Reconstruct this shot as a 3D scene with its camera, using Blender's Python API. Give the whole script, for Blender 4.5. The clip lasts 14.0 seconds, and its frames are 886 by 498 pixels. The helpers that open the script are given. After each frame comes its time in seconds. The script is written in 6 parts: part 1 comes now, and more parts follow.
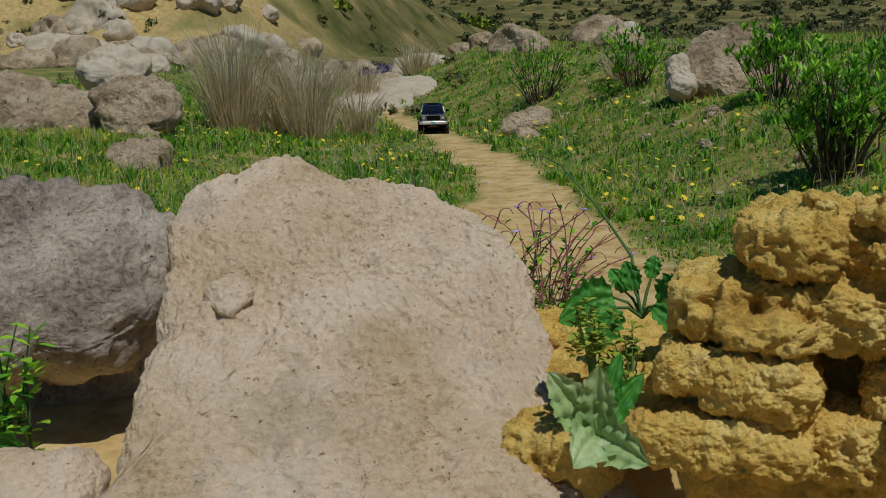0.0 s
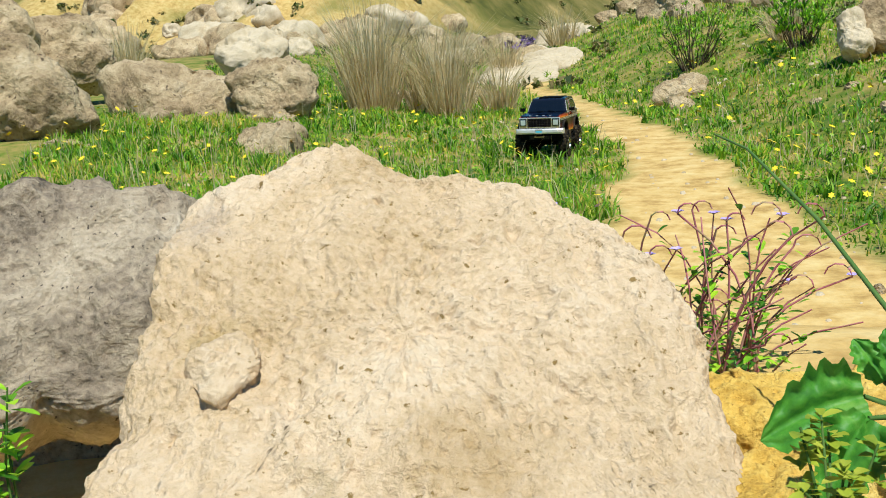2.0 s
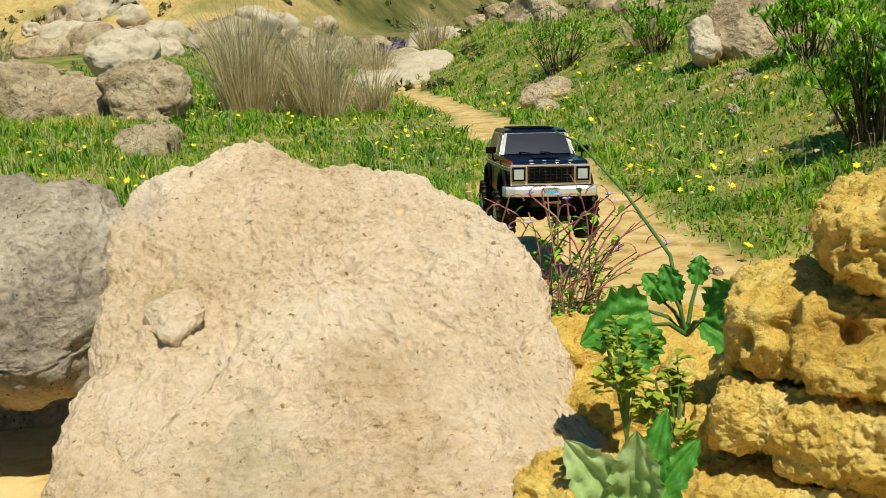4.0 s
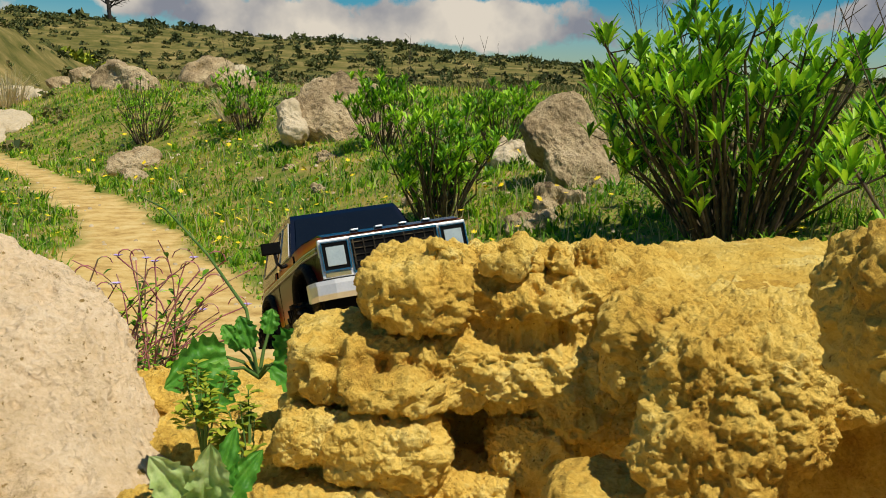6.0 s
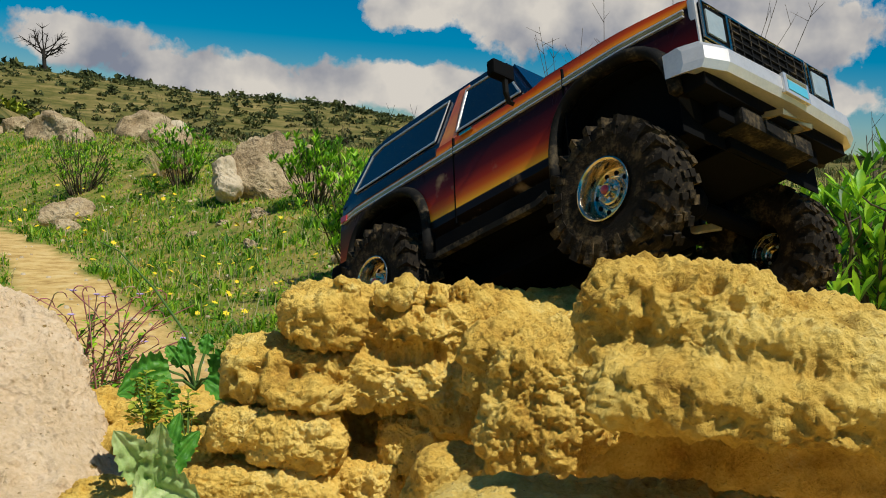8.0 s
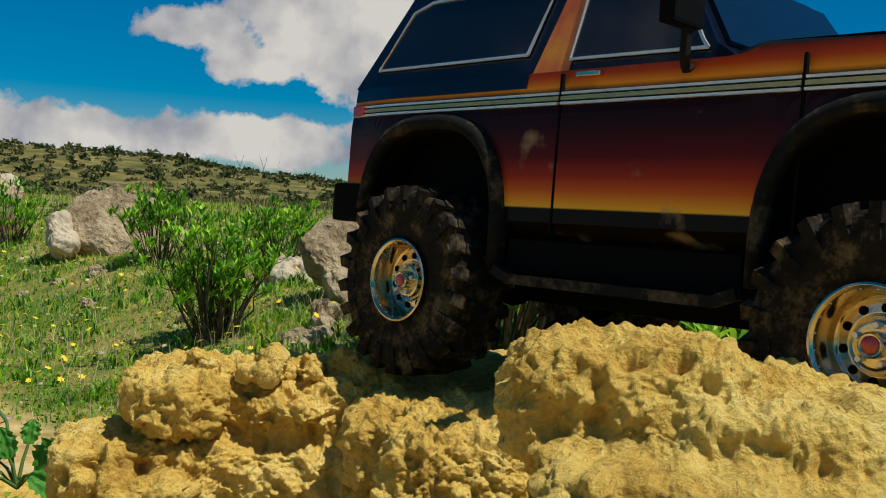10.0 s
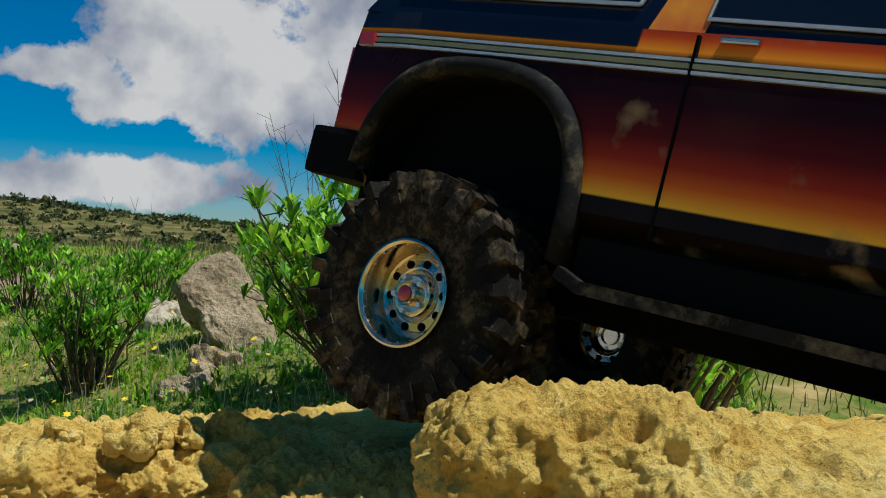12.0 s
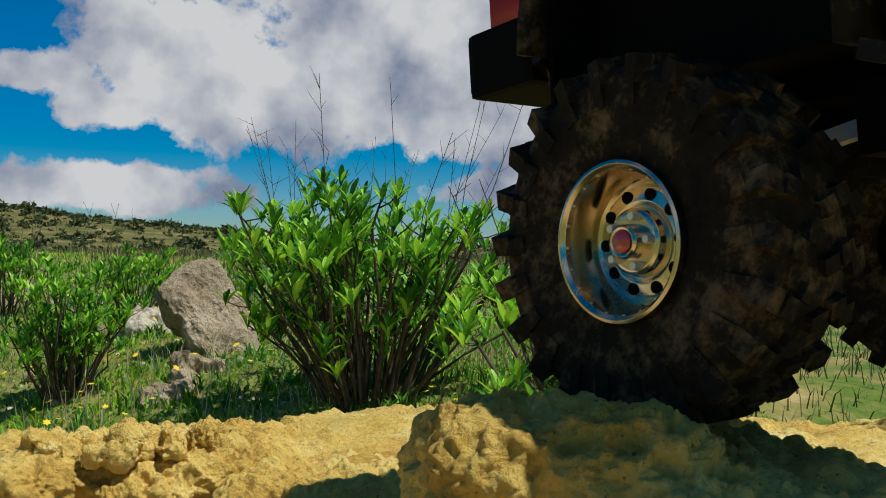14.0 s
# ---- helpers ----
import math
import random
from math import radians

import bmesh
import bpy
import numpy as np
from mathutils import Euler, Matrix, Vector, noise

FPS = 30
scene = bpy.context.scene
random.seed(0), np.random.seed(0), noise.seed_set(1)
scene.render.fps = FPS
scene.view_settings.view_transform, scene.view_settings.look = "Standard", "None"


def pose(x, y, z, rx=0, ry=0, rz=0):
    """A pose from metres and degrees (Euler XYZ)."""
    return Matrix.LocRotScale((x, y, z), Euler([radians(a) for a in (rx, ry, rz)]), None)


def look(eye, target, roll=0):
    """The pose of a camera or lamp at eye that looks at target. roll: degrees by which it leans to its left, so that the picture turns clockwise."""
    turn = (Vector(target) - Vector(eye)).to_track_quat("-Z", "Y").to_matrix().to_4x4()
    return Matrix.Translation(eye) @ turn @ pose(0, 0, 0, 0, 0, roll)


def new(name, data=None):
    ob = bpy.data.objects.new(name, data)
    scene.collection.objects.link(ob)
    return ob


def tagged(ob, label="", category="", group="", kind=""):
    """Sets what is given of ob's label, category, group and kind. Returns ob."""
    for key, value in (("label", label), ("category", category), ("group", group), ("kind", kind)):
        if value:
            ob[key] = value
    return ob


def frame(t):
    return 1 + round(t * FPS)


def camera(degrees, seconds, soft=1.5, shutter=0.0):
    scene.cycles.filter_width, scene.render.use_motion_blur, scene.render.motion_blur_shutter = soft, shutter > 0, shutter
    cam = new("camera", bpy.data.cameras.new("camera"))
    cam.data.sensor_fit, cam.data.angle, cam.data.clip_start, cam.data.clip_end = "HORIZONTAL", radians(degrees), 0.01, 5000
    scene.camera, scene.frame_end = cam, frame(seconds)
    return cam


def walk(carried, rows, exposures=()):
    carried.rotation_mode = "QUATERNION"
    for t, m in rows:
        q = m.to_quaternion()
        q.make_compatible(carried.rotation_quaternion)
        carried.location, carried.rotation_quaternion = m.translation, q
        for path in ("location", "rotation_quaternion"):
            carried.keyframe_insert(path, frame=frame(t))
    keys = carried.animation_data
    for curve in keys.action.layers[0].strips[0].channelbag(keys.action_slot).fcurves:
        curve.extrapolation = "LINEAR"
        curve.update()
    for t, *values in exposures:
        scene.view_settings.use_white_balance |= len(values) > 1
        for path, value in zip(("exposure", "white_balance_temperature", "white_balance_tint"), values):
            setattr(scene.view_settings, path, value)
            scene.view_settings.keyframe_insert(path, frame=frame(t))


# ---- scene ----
cam = camera(47.06, 14.0, soft=1.0)
PATH = [
    (0, pose(-0.036, -0.200, 0.635, 79.06, 1.30, 14.82)),
    (0.5, pose(-0.039, -0.095, 0.627, 78.63, 2.28, 18.16)),
    (1, pose(-0.066, 0.012, 0.619, 78.32, 2.40, 20.23)),
    (1.5, pose(-0.089, 0.079, 0.612, 78.22, 2.81, 21.40)),
    (2, pose(-0.105, 0.141, 0.606, 78.07, 3.97, 22.92)),
    (2.2, pose(-0.102, 0.132, 0.607, 77.97, 3.89, 23.00)),
    (4.3, pose(-0.055, -0.042, 0.623, 77.23, 2.93, 11.88)),
    (4.5, pose(-0.054, -0.048, 0.624, 76.78, 2.29, 8.54)),
    (5, pose(-0.047, -0.064, 0.623, 76.67, 0.25, 0.37)),
    (5.5, pose(-0.047, -0.088, 0.624, 78.64, -0.94, -3.79)),
    (6, pose(-0.042, -0.125, 0.628, 81.51, -1.50, -6.49)),
    (6.5, pose(-0.038, -0.171, 0.635, 83.50, -1.49, -8.66)),
    (7, pose(-0.037, -0.202, 0.635, 83.13, -1.63, -8.19)),
    (7.5, pose(-0.037, -0.258, 0.636, 83.55, -2.51, -8.39)),
    (8, pose(-0.040, -0.306, 0.636, 85.16, -3.51, -10.06)),
    (8.5, pose(-0.040, -0.276, 0.635, 85.97, -3.48, -12.22)),
    (10.8, pose(-0.034, -0.175, 0.634, 89.53, -2.08, -21.61)),
    (11, pose(-0.032, -0.167, 0.636, 89.63, -1.77, -22.29)),
    (11.5, pose(-0.029, -0.153, 0.636, 90.22, -1.52, -23.80)),
    (12, pose(-0.026, -0.139, 0.637, 90.83, -1.25, -25.35)),
    (12.5, pose(-0.024, -0.131, 0.638, 91.13, -1.06, -26.33)),
    (14, pose(-0.024, -0.131, 0.638, 91.13, -1.06, -26.33)),
]
EXPOSURES = [(0.0, -0.94, 5350, 12), (0.5, -0.34, 5500, 8), (1.0, 0.06, 5650, 6), (1.5, 0.22, 5650, 5), (2.2, 0.22, 5650, 5), (4.3, 0.03, 6250, 5), (5.0, 0.03, 6500, 6), (6.0, -0.1, 6500, 8), (7.0, -0.12, 6250, 8), (8.5, -0.2, 6050, 9), (11.0, -0.22, 5650, 9), (12.5, -0.26, 5400, 8), (14.0, -0.22, 5400, 9)]
walk(cam, PATH, EXPOSURES)

# ---- light ----
SUN = Vector((0.31, -0.36, 0.88)).normalized()
world = bpy.data.worlds.new("sky")
scene.world = world
world.use_nodes = True


def sky_world():
    nt = world.node_tree
    nt.nodes.clear()
    add = nt.nodes.new
    out, back = add("ShaderNodeOutputWorld"), add("ShaderNodeBackground")
    sky = add("ShaderNodeTexSky")
    sky.sky_type, sky.sun_disc = "NISHITA", False
    sky.sun_elevation = math.asin(SUN.z)
    sky.sun_rotation = math.atan2(SUN.x, SUN.y)
    sky.air_density, sky.dust_density, sky.ozone_density = 1.0, 0.2, 4.0
    sat = add("ShaderNodeHueSaturation")
    sat.inputs["Hue"].default_value = 0.492
    sat.inputs["Saturation"].default_value = 2.0
    sat.inputs["Value"].default_value = 1.15
    geo = add("ShaderNodeTexCoord")
    sep = add("ShaderNodeSeparateXYZ")
    nt.links.new(geo.outputs["Generated"], sep.inputs[0])
    # cumulus banks: soft ovals (azimuth, elevation, half width, half height in degrees), torn by noise
    def math_node(op, x, y=None):
        n = add("ShaderNodeMath")
        n.operation = op
        for k, v in enumerate((x, y)):
            if v is None:
                continue
            if isinstance(v, (int, float)):
                n.inputs[k].default_value = v
            else:
                nt.links.new(v, n.inputs[k])
        return n.outputs[0]

    az = math_node("MULTIPLY", math_node("ARCTAN2", sep.outputs[0], sep.outputs[1]), 57.3)
    el = math_node("MULTIPLY", math_node("ARCSINE", sep.outputs[2]), 57.3)
    bank = None
    for a0, e0, w, h in CLOUDS:
        u = math_node("DIVIDE", math_node("SUBTRACT", az, a0), w * 1.15)
        v = math_node("DIVIDE", math_node("SUBTRACT", el, e0), h * 1.2)
        d = math_node("SUBTRACT", 1.0, math_node("SQRT", math_node("ADD", math_node("MULTIPLY", u, u), math_node("MULTIPLY", v, v))))
        bank = d if bank is None else math_node("SMOOTH_MAX", bank, d)
    big, fine = add("ShaderNodeTexNoise"), add("ShaderNodeTexNoise")
    big.inputs["Scale"].default_value, big.inputs["Detail"].default_value = 16.0, 10.0
    big.inputs["Roughness"].default_value = 0.58
    fine.inputs["Scale"].default_value, fine.inputs["Detail"].default_value = 11.0, 5.0
    wide = add("ShaderNodeTexNoise")
    wide.inputs["Scale"].default_value, wide.inputs["Detail"].default_value = 2.6, 8.0
    for n in (big, fine, wide):
        nt.links.new(geo.outputs["Generated"], n.inputs["Vector"])
    # the rest of the sky is half covered too
    far_off = math_node("MULTIPLY", math_node("SUBTRACT", wide.outputs[0], 0.60), 3.0)
    aside = math_node("MINIMUM", far_off, math_node("MULTIPLY", math_node("SUBTRACT", math_node("ABSOLUTE", math_node("SUBTRACT", az, 8.0)), 26.0), 0.05))
    bank = math_node("MAXIMUM", math_node("MAXIMUM", bank, -1.0), aside)
    cover = math_node("ADD", bank, math_node("MULTIPLY", math_node("SUBTRACT", big.outputs[0], 0.5), 2.4))
    ramp = add("ShaderNodeValToRGB")
    ramp.color_ramp.elements[0].position, ramp.color_ramp.elements[1].position = 0.0, 0.22
    nt.links.new(cover, ramp.inputs[0])
    shade = add("ShaderNodeValToRGB")
    shade.color_ramp.elements[0].position, shade.color_ramp.elements[1].position = 0.36, 0.60
    shade.color_ramp.elements[0].color = (4.2, 4.4, 5.2, 1)
    shade.color_ramp.elements[1].color = (13.0, 11.6, 9.8, 1)
    nt.links.new(fine.outputs[0], shade.inputs[0])
    mix = add("ShaderNodeMix")
    mix.data_type = "RGBA"
    nt.links.new(ramp.outputs[0], mix.inputs["Factor"])
    nt.links.new(sky.outputs[0], sat.inputs["Color"])
    nt.links.new(sat.outputs[0], mix.inputs["A"])
    nt.links.new(shade.outputs[0], mix.inputs["B"])
    nt.links.new(mix.outputs["Result"], back.inputs[0])
    back.inputs[1].default_value = 0.060
    nt.links.new(back.outputs[0], out.inputs[0])


CLOUDS = [(11.5, 11.2, 5.7, 3.5), (8.0, 8.1, 2.2, 1.1), (17.5, 9.4, 3.8, 2.9), (23.6, 12.8, 8.3, 3.5), (4.1, 9.8, 2.7, 0.9), (9.4, 4.0, 5.1, 1.3), (3.3, 3.7, 1.9, 1.3), (27.2, 8.3, 6.0, 2.2), (-10.2, 5.3, 3.2, 1.4), (-1.8, 4.0, 3.0, 1.3), (-6.0, 4.1, 2.2, 0.7), (30, 4.5, 4, 1.0)]
sky_world()
sun = new("sun", bpy.data.lights.new("sun", "SUN"))
sun.data.energy, sun.data.angle, sun.data.color = 5.0, radians(0.6), (1.0, 0.93, 0.80)
sun.matrix_world = look((0, 0, 0), -SUN)


# ---- materials ----
def material(name, colours, scale=8.0, rough=0.85, bump=0.3, metal=0.0, fine=60.0, spec=0.3, dist=0.01, coat=0.0, translucent=0.0, per_piece=0.0, speck=None):
    """A noise-varied surface: colours are stops along a two-scale noise, scale in cycles a metre."""
    m = bpy.data.materials.new(name)
    m.use_nodes = True
    nt = m.node_tree
    add, link = nt.nodes.new, nt.links.new
    bsdf = nt.nodes["Principled BSDF"]
    coord = add("ShaderNodeTexCoord")
    a, b = add("ShaderNodeTexNoise"), add("ShaderNodeTexNoise")
    a.inputs["Scale"].default_value, a.inputs["Detail"].default_value = scale, 6.0
    b.inputs["Scale"].default_value, b.inputs["Detail"].default_value = fine, 8.0
    b.inputs["Roughness"].default_value = 0.65
    for n in (a, b):
        link(coord.outputs["Object"], n.inputs["Vector"])
    mixv = add("ShaderNodeMath")
    mixv.operation = "ADD"
    half_a, half_b = add("ShaderNodeMath"), add("ShaderNodeMath")
    for h, src, k in ((half_a, a, 0.6), (half_b, b, 0.4)):
        h.operation = "MULTIPLY"
        h.inputs[1].default_value = k
        link(src.outputs[0], h.inputs[0])
    link(half_a.outputs[0], mixv.inputs[0])
    link(half_b.outputs[0], mixv.inputs[1])
    value = mixv.outputs[0]
    if per_piece:
        geo, more = add("ShaderNodeNewGeometry"), add("ShaderNodeMath")
        more.operation = "MULTIPLY_ADD"
        more.inputs[1].default_value = per_piece
        link(geo.outputs["Random Per Island"], more.inputs[0])
        shift = add("ShaderNodeMath")
        shift.operation = "SUBTRACT"
        shift.inputs[1].default_value = per_piece / 2
        link(value, shift.inputs[0])
        link(shift.outputs[0], more.inputs[2])
        value = more.outputs[0]
    ramp = add("ShaderNodeValToRGB")
    els = ramp.color_ramp.elements
    while len(els) < len(colours):
        els.new(0.5)
    for n, c in enumerate(colours):
        els[n].position = 0.33 + 0.34 * n / max(1, len(colours) - 1)
        els[n].color = (*c, 1)
    link(value, ramp.inputs[0])
    colour = ramp.outputs[0]
    if speck:
        # dark grains and small pits: (colour, cycles a metre, threshold)
        vn, vr, vm = add("ShaderNodeTexNoise"), add("ShaderNodeValToRGB"), add("ShaderNodeMix")
        vn.inputs["Scale"].default_value, vn.inputs["Detail"].default_value = speck[1], 3.0
        link(coord.outputs["Object"], vn.inputs["Vector"])
        vr.color_ramp.elements[0].position, vr.color_ramp.elements[1].position = speck[2], speck[2] + 0.06
        link(vn.outputs[0], vr.inputs[0])
        vm.data_type = "RGBA"
        link(vr.outputs[0], vm.inputs["Factor"])
        link(colour, vm.inputs["A"])
        vm.inputs["B"].default_value = (*speck[0], 1)
        colour = vm.outputs["Result"]
    link(colour, bsdf.inputs["Base Color"])
    bsdf.inputs["Roughness"].default_value, bsdf.inputs["Metallic"].default_value = rough, metal
    bsdf.inputs["Specular IOR Level"].default_value = spec
    bsdf.inputs["Coat Weight"].default_value = coat
    bsdf.inputs["Coat Roughness"].default_value = 0.05
    if bump:
        bu = add("ShaderNodeBump")
        bu.inputs["Strength"].default_value, bu.inputs["Distance"].default_value = bump, dist
        link(b.outputs[0], bu.inputs["Height"])
        link(bu.outputs[0], bsdf.inputs["Normal"])
    if translucent:
        tr, ms = add("ShaderNodeBsdfTranslucent"), add("ShaderNodeMixShader")
        link(ramp.outputs[0], tr.inputs["Color"])
        ms.inputs[0].default_value = translucent
        link(bsdf.outputs[0], ms.inputs[1])
        link(tr.outputs[0], ms.inputs[2])
        link(ms.outputs[0], nt.nodes["Material Output"].inputs["Surface"])
    return m


SANDSTONE = material("sandstone", [(0.38, 0.25, 0.09), (0.65, 0.47, 0.265), (0.78, 0.595, 0.38), (0.83, 0.68, 0.48)], 7, 0.92, 1.0, fine=170, dist=0.006, speck=((0.30, 0.19, 0.06), 130, 0.66))
def stained(base, name, spots):
    """The same stone with torn brown stains: spots are (x, y, z, radius, colour) on the stone."""
    m = base.copy()
    m.name = name
    nt = m.node_tree
    add, link = nt.nodes.new, nt.links.new
    bsdf = nt.nodes["Principled BSDF"]
    colour = bsdf.inputs["Base Color"].links[0].from_socket
    coord, torn = add("ShaderNodeTexCoord"), add("ShaderNodeTexNoise")
    torn.inputs["Scale"].default_value, torn.inputs["Detail"].default_value, torn.inputs["Roughness"].default_value = 45, 8, 0.7
    link(coord.outputs["Object"], torn.inputs["Vector"])
    for x, y, z, radius, shade in spots:
        far, add_up, fit, mix = add("ShaderNodeVectorMath"), add("ShaderNodeMath"), add("ShaderNodeMapRange"), add("ShaderNodeMix")
        far.operation, add_up.operation, mix.data_type = "DISTANCE", "MULTIPLY_ADD", "RGBA"
        far.inputs[1].default_value = (x, y, z)
        link(coord.outputs["Object"], far.inputs[0])
        link(torn.outputs[0], add_up.inputs[0])
        add_up.inputs[1].default_value = 3.2 * radius
        link(far.outputs["Value"], add_up.inputs[2])
        fit.inputs["From Min"].default_value, fit.inputs["From Max"].default_value = 1.5 * radius, 2.7 * radius
        fit.inputs["To Min"].default_value, fit.inputs["To Max"].default_value = 0.5, 0.0
        link(add_up.outputs[0], fit.inputs["Value"])
        link(fit.outputs[0], mix.inputs["Factor"])
        link(colour, mix.inputs["A"])
        mix.inputs["B"].default_value = (*shade, 1)
        colour = mix.outputs["Result"]
    link(colour, bsdf.inputs["Base Color"])
    return m


BOULDERSTONE = stained(SANDSTONE, "sandstone_boulder", [(0.03, -0.03, -0.07, 0.042, (0.36, 0.22, 0.055)), (-0.06, -0.03, -0.13, 0.05, (0.26, 0.20, 0.075)), (-0.14, -0.03, 0.14, 0.03, (0.30, 0.23, 0.19)), (-0.12, -0.03, 0.02, 0.025, (0.50, 0.34, 0.10))])
TUFA = material("tufa", [(0.40, 0.21, 0.03), (0.68, 0.42, 0.07), (0.83, 0.575, 0.13), (0.88, 0.69, 0.24)], 18, 0.95, 1.0, fine=260, dist=0.0045, speck=((0.36, 0.19, 0.03), 380, 0.66))
GREYROCK = material("greyrock", [(0.09, 0.07, 0.048), (0.34, 0.265, 0.18), (0.55, 0.44, 0.30), (0.72, 0.60, 0.43)], 10, 0.92, 1.0, fine=120, dist=0.010, speck=((0.10, 0.075, 0.055), 150, 0.66))
FIELDROCK = material("fieldrock", [(0.12, 0.082, 0.042), (0.37, 0.265, 0.14), (0.54, 0.41, 0.235), (0.66, 0.53, 0.34)], 4, 0.92, 1.0, fine=40, dist=0.03, speck=((0.16, 0.11, 0.06), 22, 0.64))
PALEROCK = material("palerock", [(0.34, 0.25, 0.13), (0.52, 0.42, 0.27), (0.60, 0.50, 0.35)], 3, 0.92, 0.6, fine=30, dist=0.02)
GRASS = material("grass", [(0.07, 0.18, 0.012), (0.21, 0.45, 0.022), (0.39, 0.56, 0.030), (0.70, 0.53, 0.09)], 2.6, 0.6, 0, fine=12, translucent=0.4, per_piece=0.35)
HERB = material("herb", [(0.05, 0.15, 0.008), (0.16, 0.36, 0.014), (0.36, 0.54, 0.02)], 3, 0.5, 0, fine=20, translucent=0.35, per_piece=0.4)
LEAF = material("leaf", [(0.05, 0.16, 0.010), (0.21, 0.48, 0.016), (0.48, 0.76, 0.03)], 5, 0.45, 0, fine=40, spec=0.4, translucent=0.4, per_piece=0.45)
BIGLEAF = material("bigleaf", [(0.045, 0.18, 0.03), (0.11, 0.34, 0.035), (0.26, 0.48, 0.09)], 25, 0.45, 0.25, fine=220, dist=0.002, translucent=0.35)
PALELEAF = material("paleleaf", [(0.22, 0.36, 0.08), (0.40, 0.54, 0.18), (0.62, 0.70, 0.36)], 30, 0.5, 0.3, fine=220, dist=0.002, translucent=0.3)
LIME = material("lime", [(0.18, 0.26, 0.02), (0.36, 0.42, 0.03), (0.50, 0.50, 0.06)], 40, 0.6, 0, translucent=0.3, per_piece=0.2)
STEM = material("stem", [(0.045, 0.03, 0.02), (0.09, 0.065, 0.035), (0.13, 0.11, 0.05)], 30, 0.8, 0)
GREENSTEM = material("greenstem", [(0.05, 0.12, 0.02), (0.12, 0.2, 0.04)], 30, 0.7, 0)
RUDDYSTEM = material("ruddystem", [(0.26, 0.06, 0.08), (0.46, 0.16, 0.17), (0.34, 0.34, 0.12)], 40, 0.7, 0)
STRAW = material("straw", [(0.48, 0.36, 0.16), (0.68, 0.56, 0.30), (0.80, 0.70, 0.44)], 6, 0.8, 0, per_piece=0.25, translucent=0.5)
YELLOW = material("yellow_petal", [(0.75, 0.50, 0.01), (0.85, 0.66, 0.02)], 60, 0.6, 0)
LILAC = material("lilac_petal", [(0.36, 0.26, 0.58), (0.55, 0.45, 0.75)], 60, 0.6, 0)
SCRUB = material("scrub", [(0.022, 0.035, 0.010), (0.055, 0.07, 0.016), (0.12, 0.12, 0.03)], 0.3, 0.9, 0, fine=3, per_piece=0.3)
BROOM = material("broom", [(0.10, 0.15, 0.01), (0.24, 0.28, 0.012), (0.42, 0.40, 0.015)], 0.3, 0.8, 0, fine=3, per_piece=0.3)
BARK = material("bark", [(0.02, 0.016, 0.013), (0.05, 0.04, 0.03)], 10, 0.9, 0)


def ground_material():
    """Bare sand where path_mask is 1, soil with low green where it is 0, dry scrubby slopes far away."""
    m = bpy.data.materials.new("soil")
    m.use_nodes = True
    nt = m.node_tree
    add, link = nt.nodes.new, nt.links.new
    bsdf = nt.nodes["Principled BSDF"]
    coord, attr, far = add("ShaderNodeTexCoord"), add("ShaderNodeAttribute"), add("ShaderNodeAttribute")
    attr.attribute_name, far.attribute_name = "path_mask", "slope_mask"

    def ramp_of(scale, detail, stops, rough=0.6):
        n, r = add("ShaderNodeTexNoise"), add("ShaderNodeValToRGB")
        n.inputs["Scale"].default_value, n.inputs["Detail"].default_value = scale, detail
        n.inputs["Roughness"].default_value = rough
        link(coord.outputs["Object"], n.inputs["Vector"])
        els = r.color_ramp.elements
        while len(els) < len(stops):
            els.new(0.5)
        for k, c in enumerate(stops):
            els[k].position = 0.34 + 0.32 * k / (len(stops) - 1)
            els[k].color = (*c, 1)
        link(n.outputs[0], r.inputs[0])
        return n, r.outputs[0]

    n1, sand = ramp_of(9, 10, [(0.36, 0.22, 0.065), (0.58, 0.39, 0.135), (0.68, 0.51, 0.22)], 0.7)
    _, soil = ramp_of(3, 10, [(0.05, 0.11, 0.012), (0.13, 0.175, 0.020), (0.28, 0.225, 0.06), (0.46, 0.33, 0.12)], 0.7)
    _, hill = ramp_of(0.5, 12, [(0.045, 0.055, 0.012), (0.11, 0.105, 0.022), (0.19, 0.155, 0.045), (0.34, 0.25, 0.09)], 0.72)

    def blend(f, a, b):
        x = add("ShaderNodeMix")
        x.data_type = "RGBA"
        link(f, x.inputs["Factor"])
        link(a, x.inputs["A"])
        link(b, x.inputs["B"])
        return x.outputs["Result"]

    colour = blend(far.outputs["Fac"], blend(attr.outputs["Fac"], soil, sand), hill)
    link(colour, bsdf.inputs["Base Color"])
    bsdf.inputs["Roughness"].default_value = 0.95
    bsdf.inputs["Specular IOR Level"].default_value = 0.15
    bu = add("ShaderNodeBump")
    bu.inputs["Strength"].default_value, bu.inputs["Distance"].default_value = 0.35, 0.012
    n2 = add("ShaderNodeTexNoise")
    n2.inputs["Scale"].default_value, n2.inputs["Detail"].default_value = 45, 8
    link(coord.outputs["Object"], n2.inputs["Vector"])
    link(n2.outputs[0], bu.inputs["Height"])
    link(bu.outputs[0], bsdf.inputs["Normal"])
    return m


# ---- helpers for meshes ----
def mesh_object(name, verts, faces, mat, parent=None, smooth=True):
    me = bpy.data.meshes.new(name)
    me.from_pydata([tuple(v) for v in verts], [], [tuple(f) for f in faces])
    me.polygons.foreach_set("use_smooth", [smooth] * len(me.polygons))
    for m in mat if isinstance(mat, (list, tuple)) else [mat]:
        me.materials.append(m)
    me.update()
    ob = new(name, me)
    ob.parent = parent
    return ob


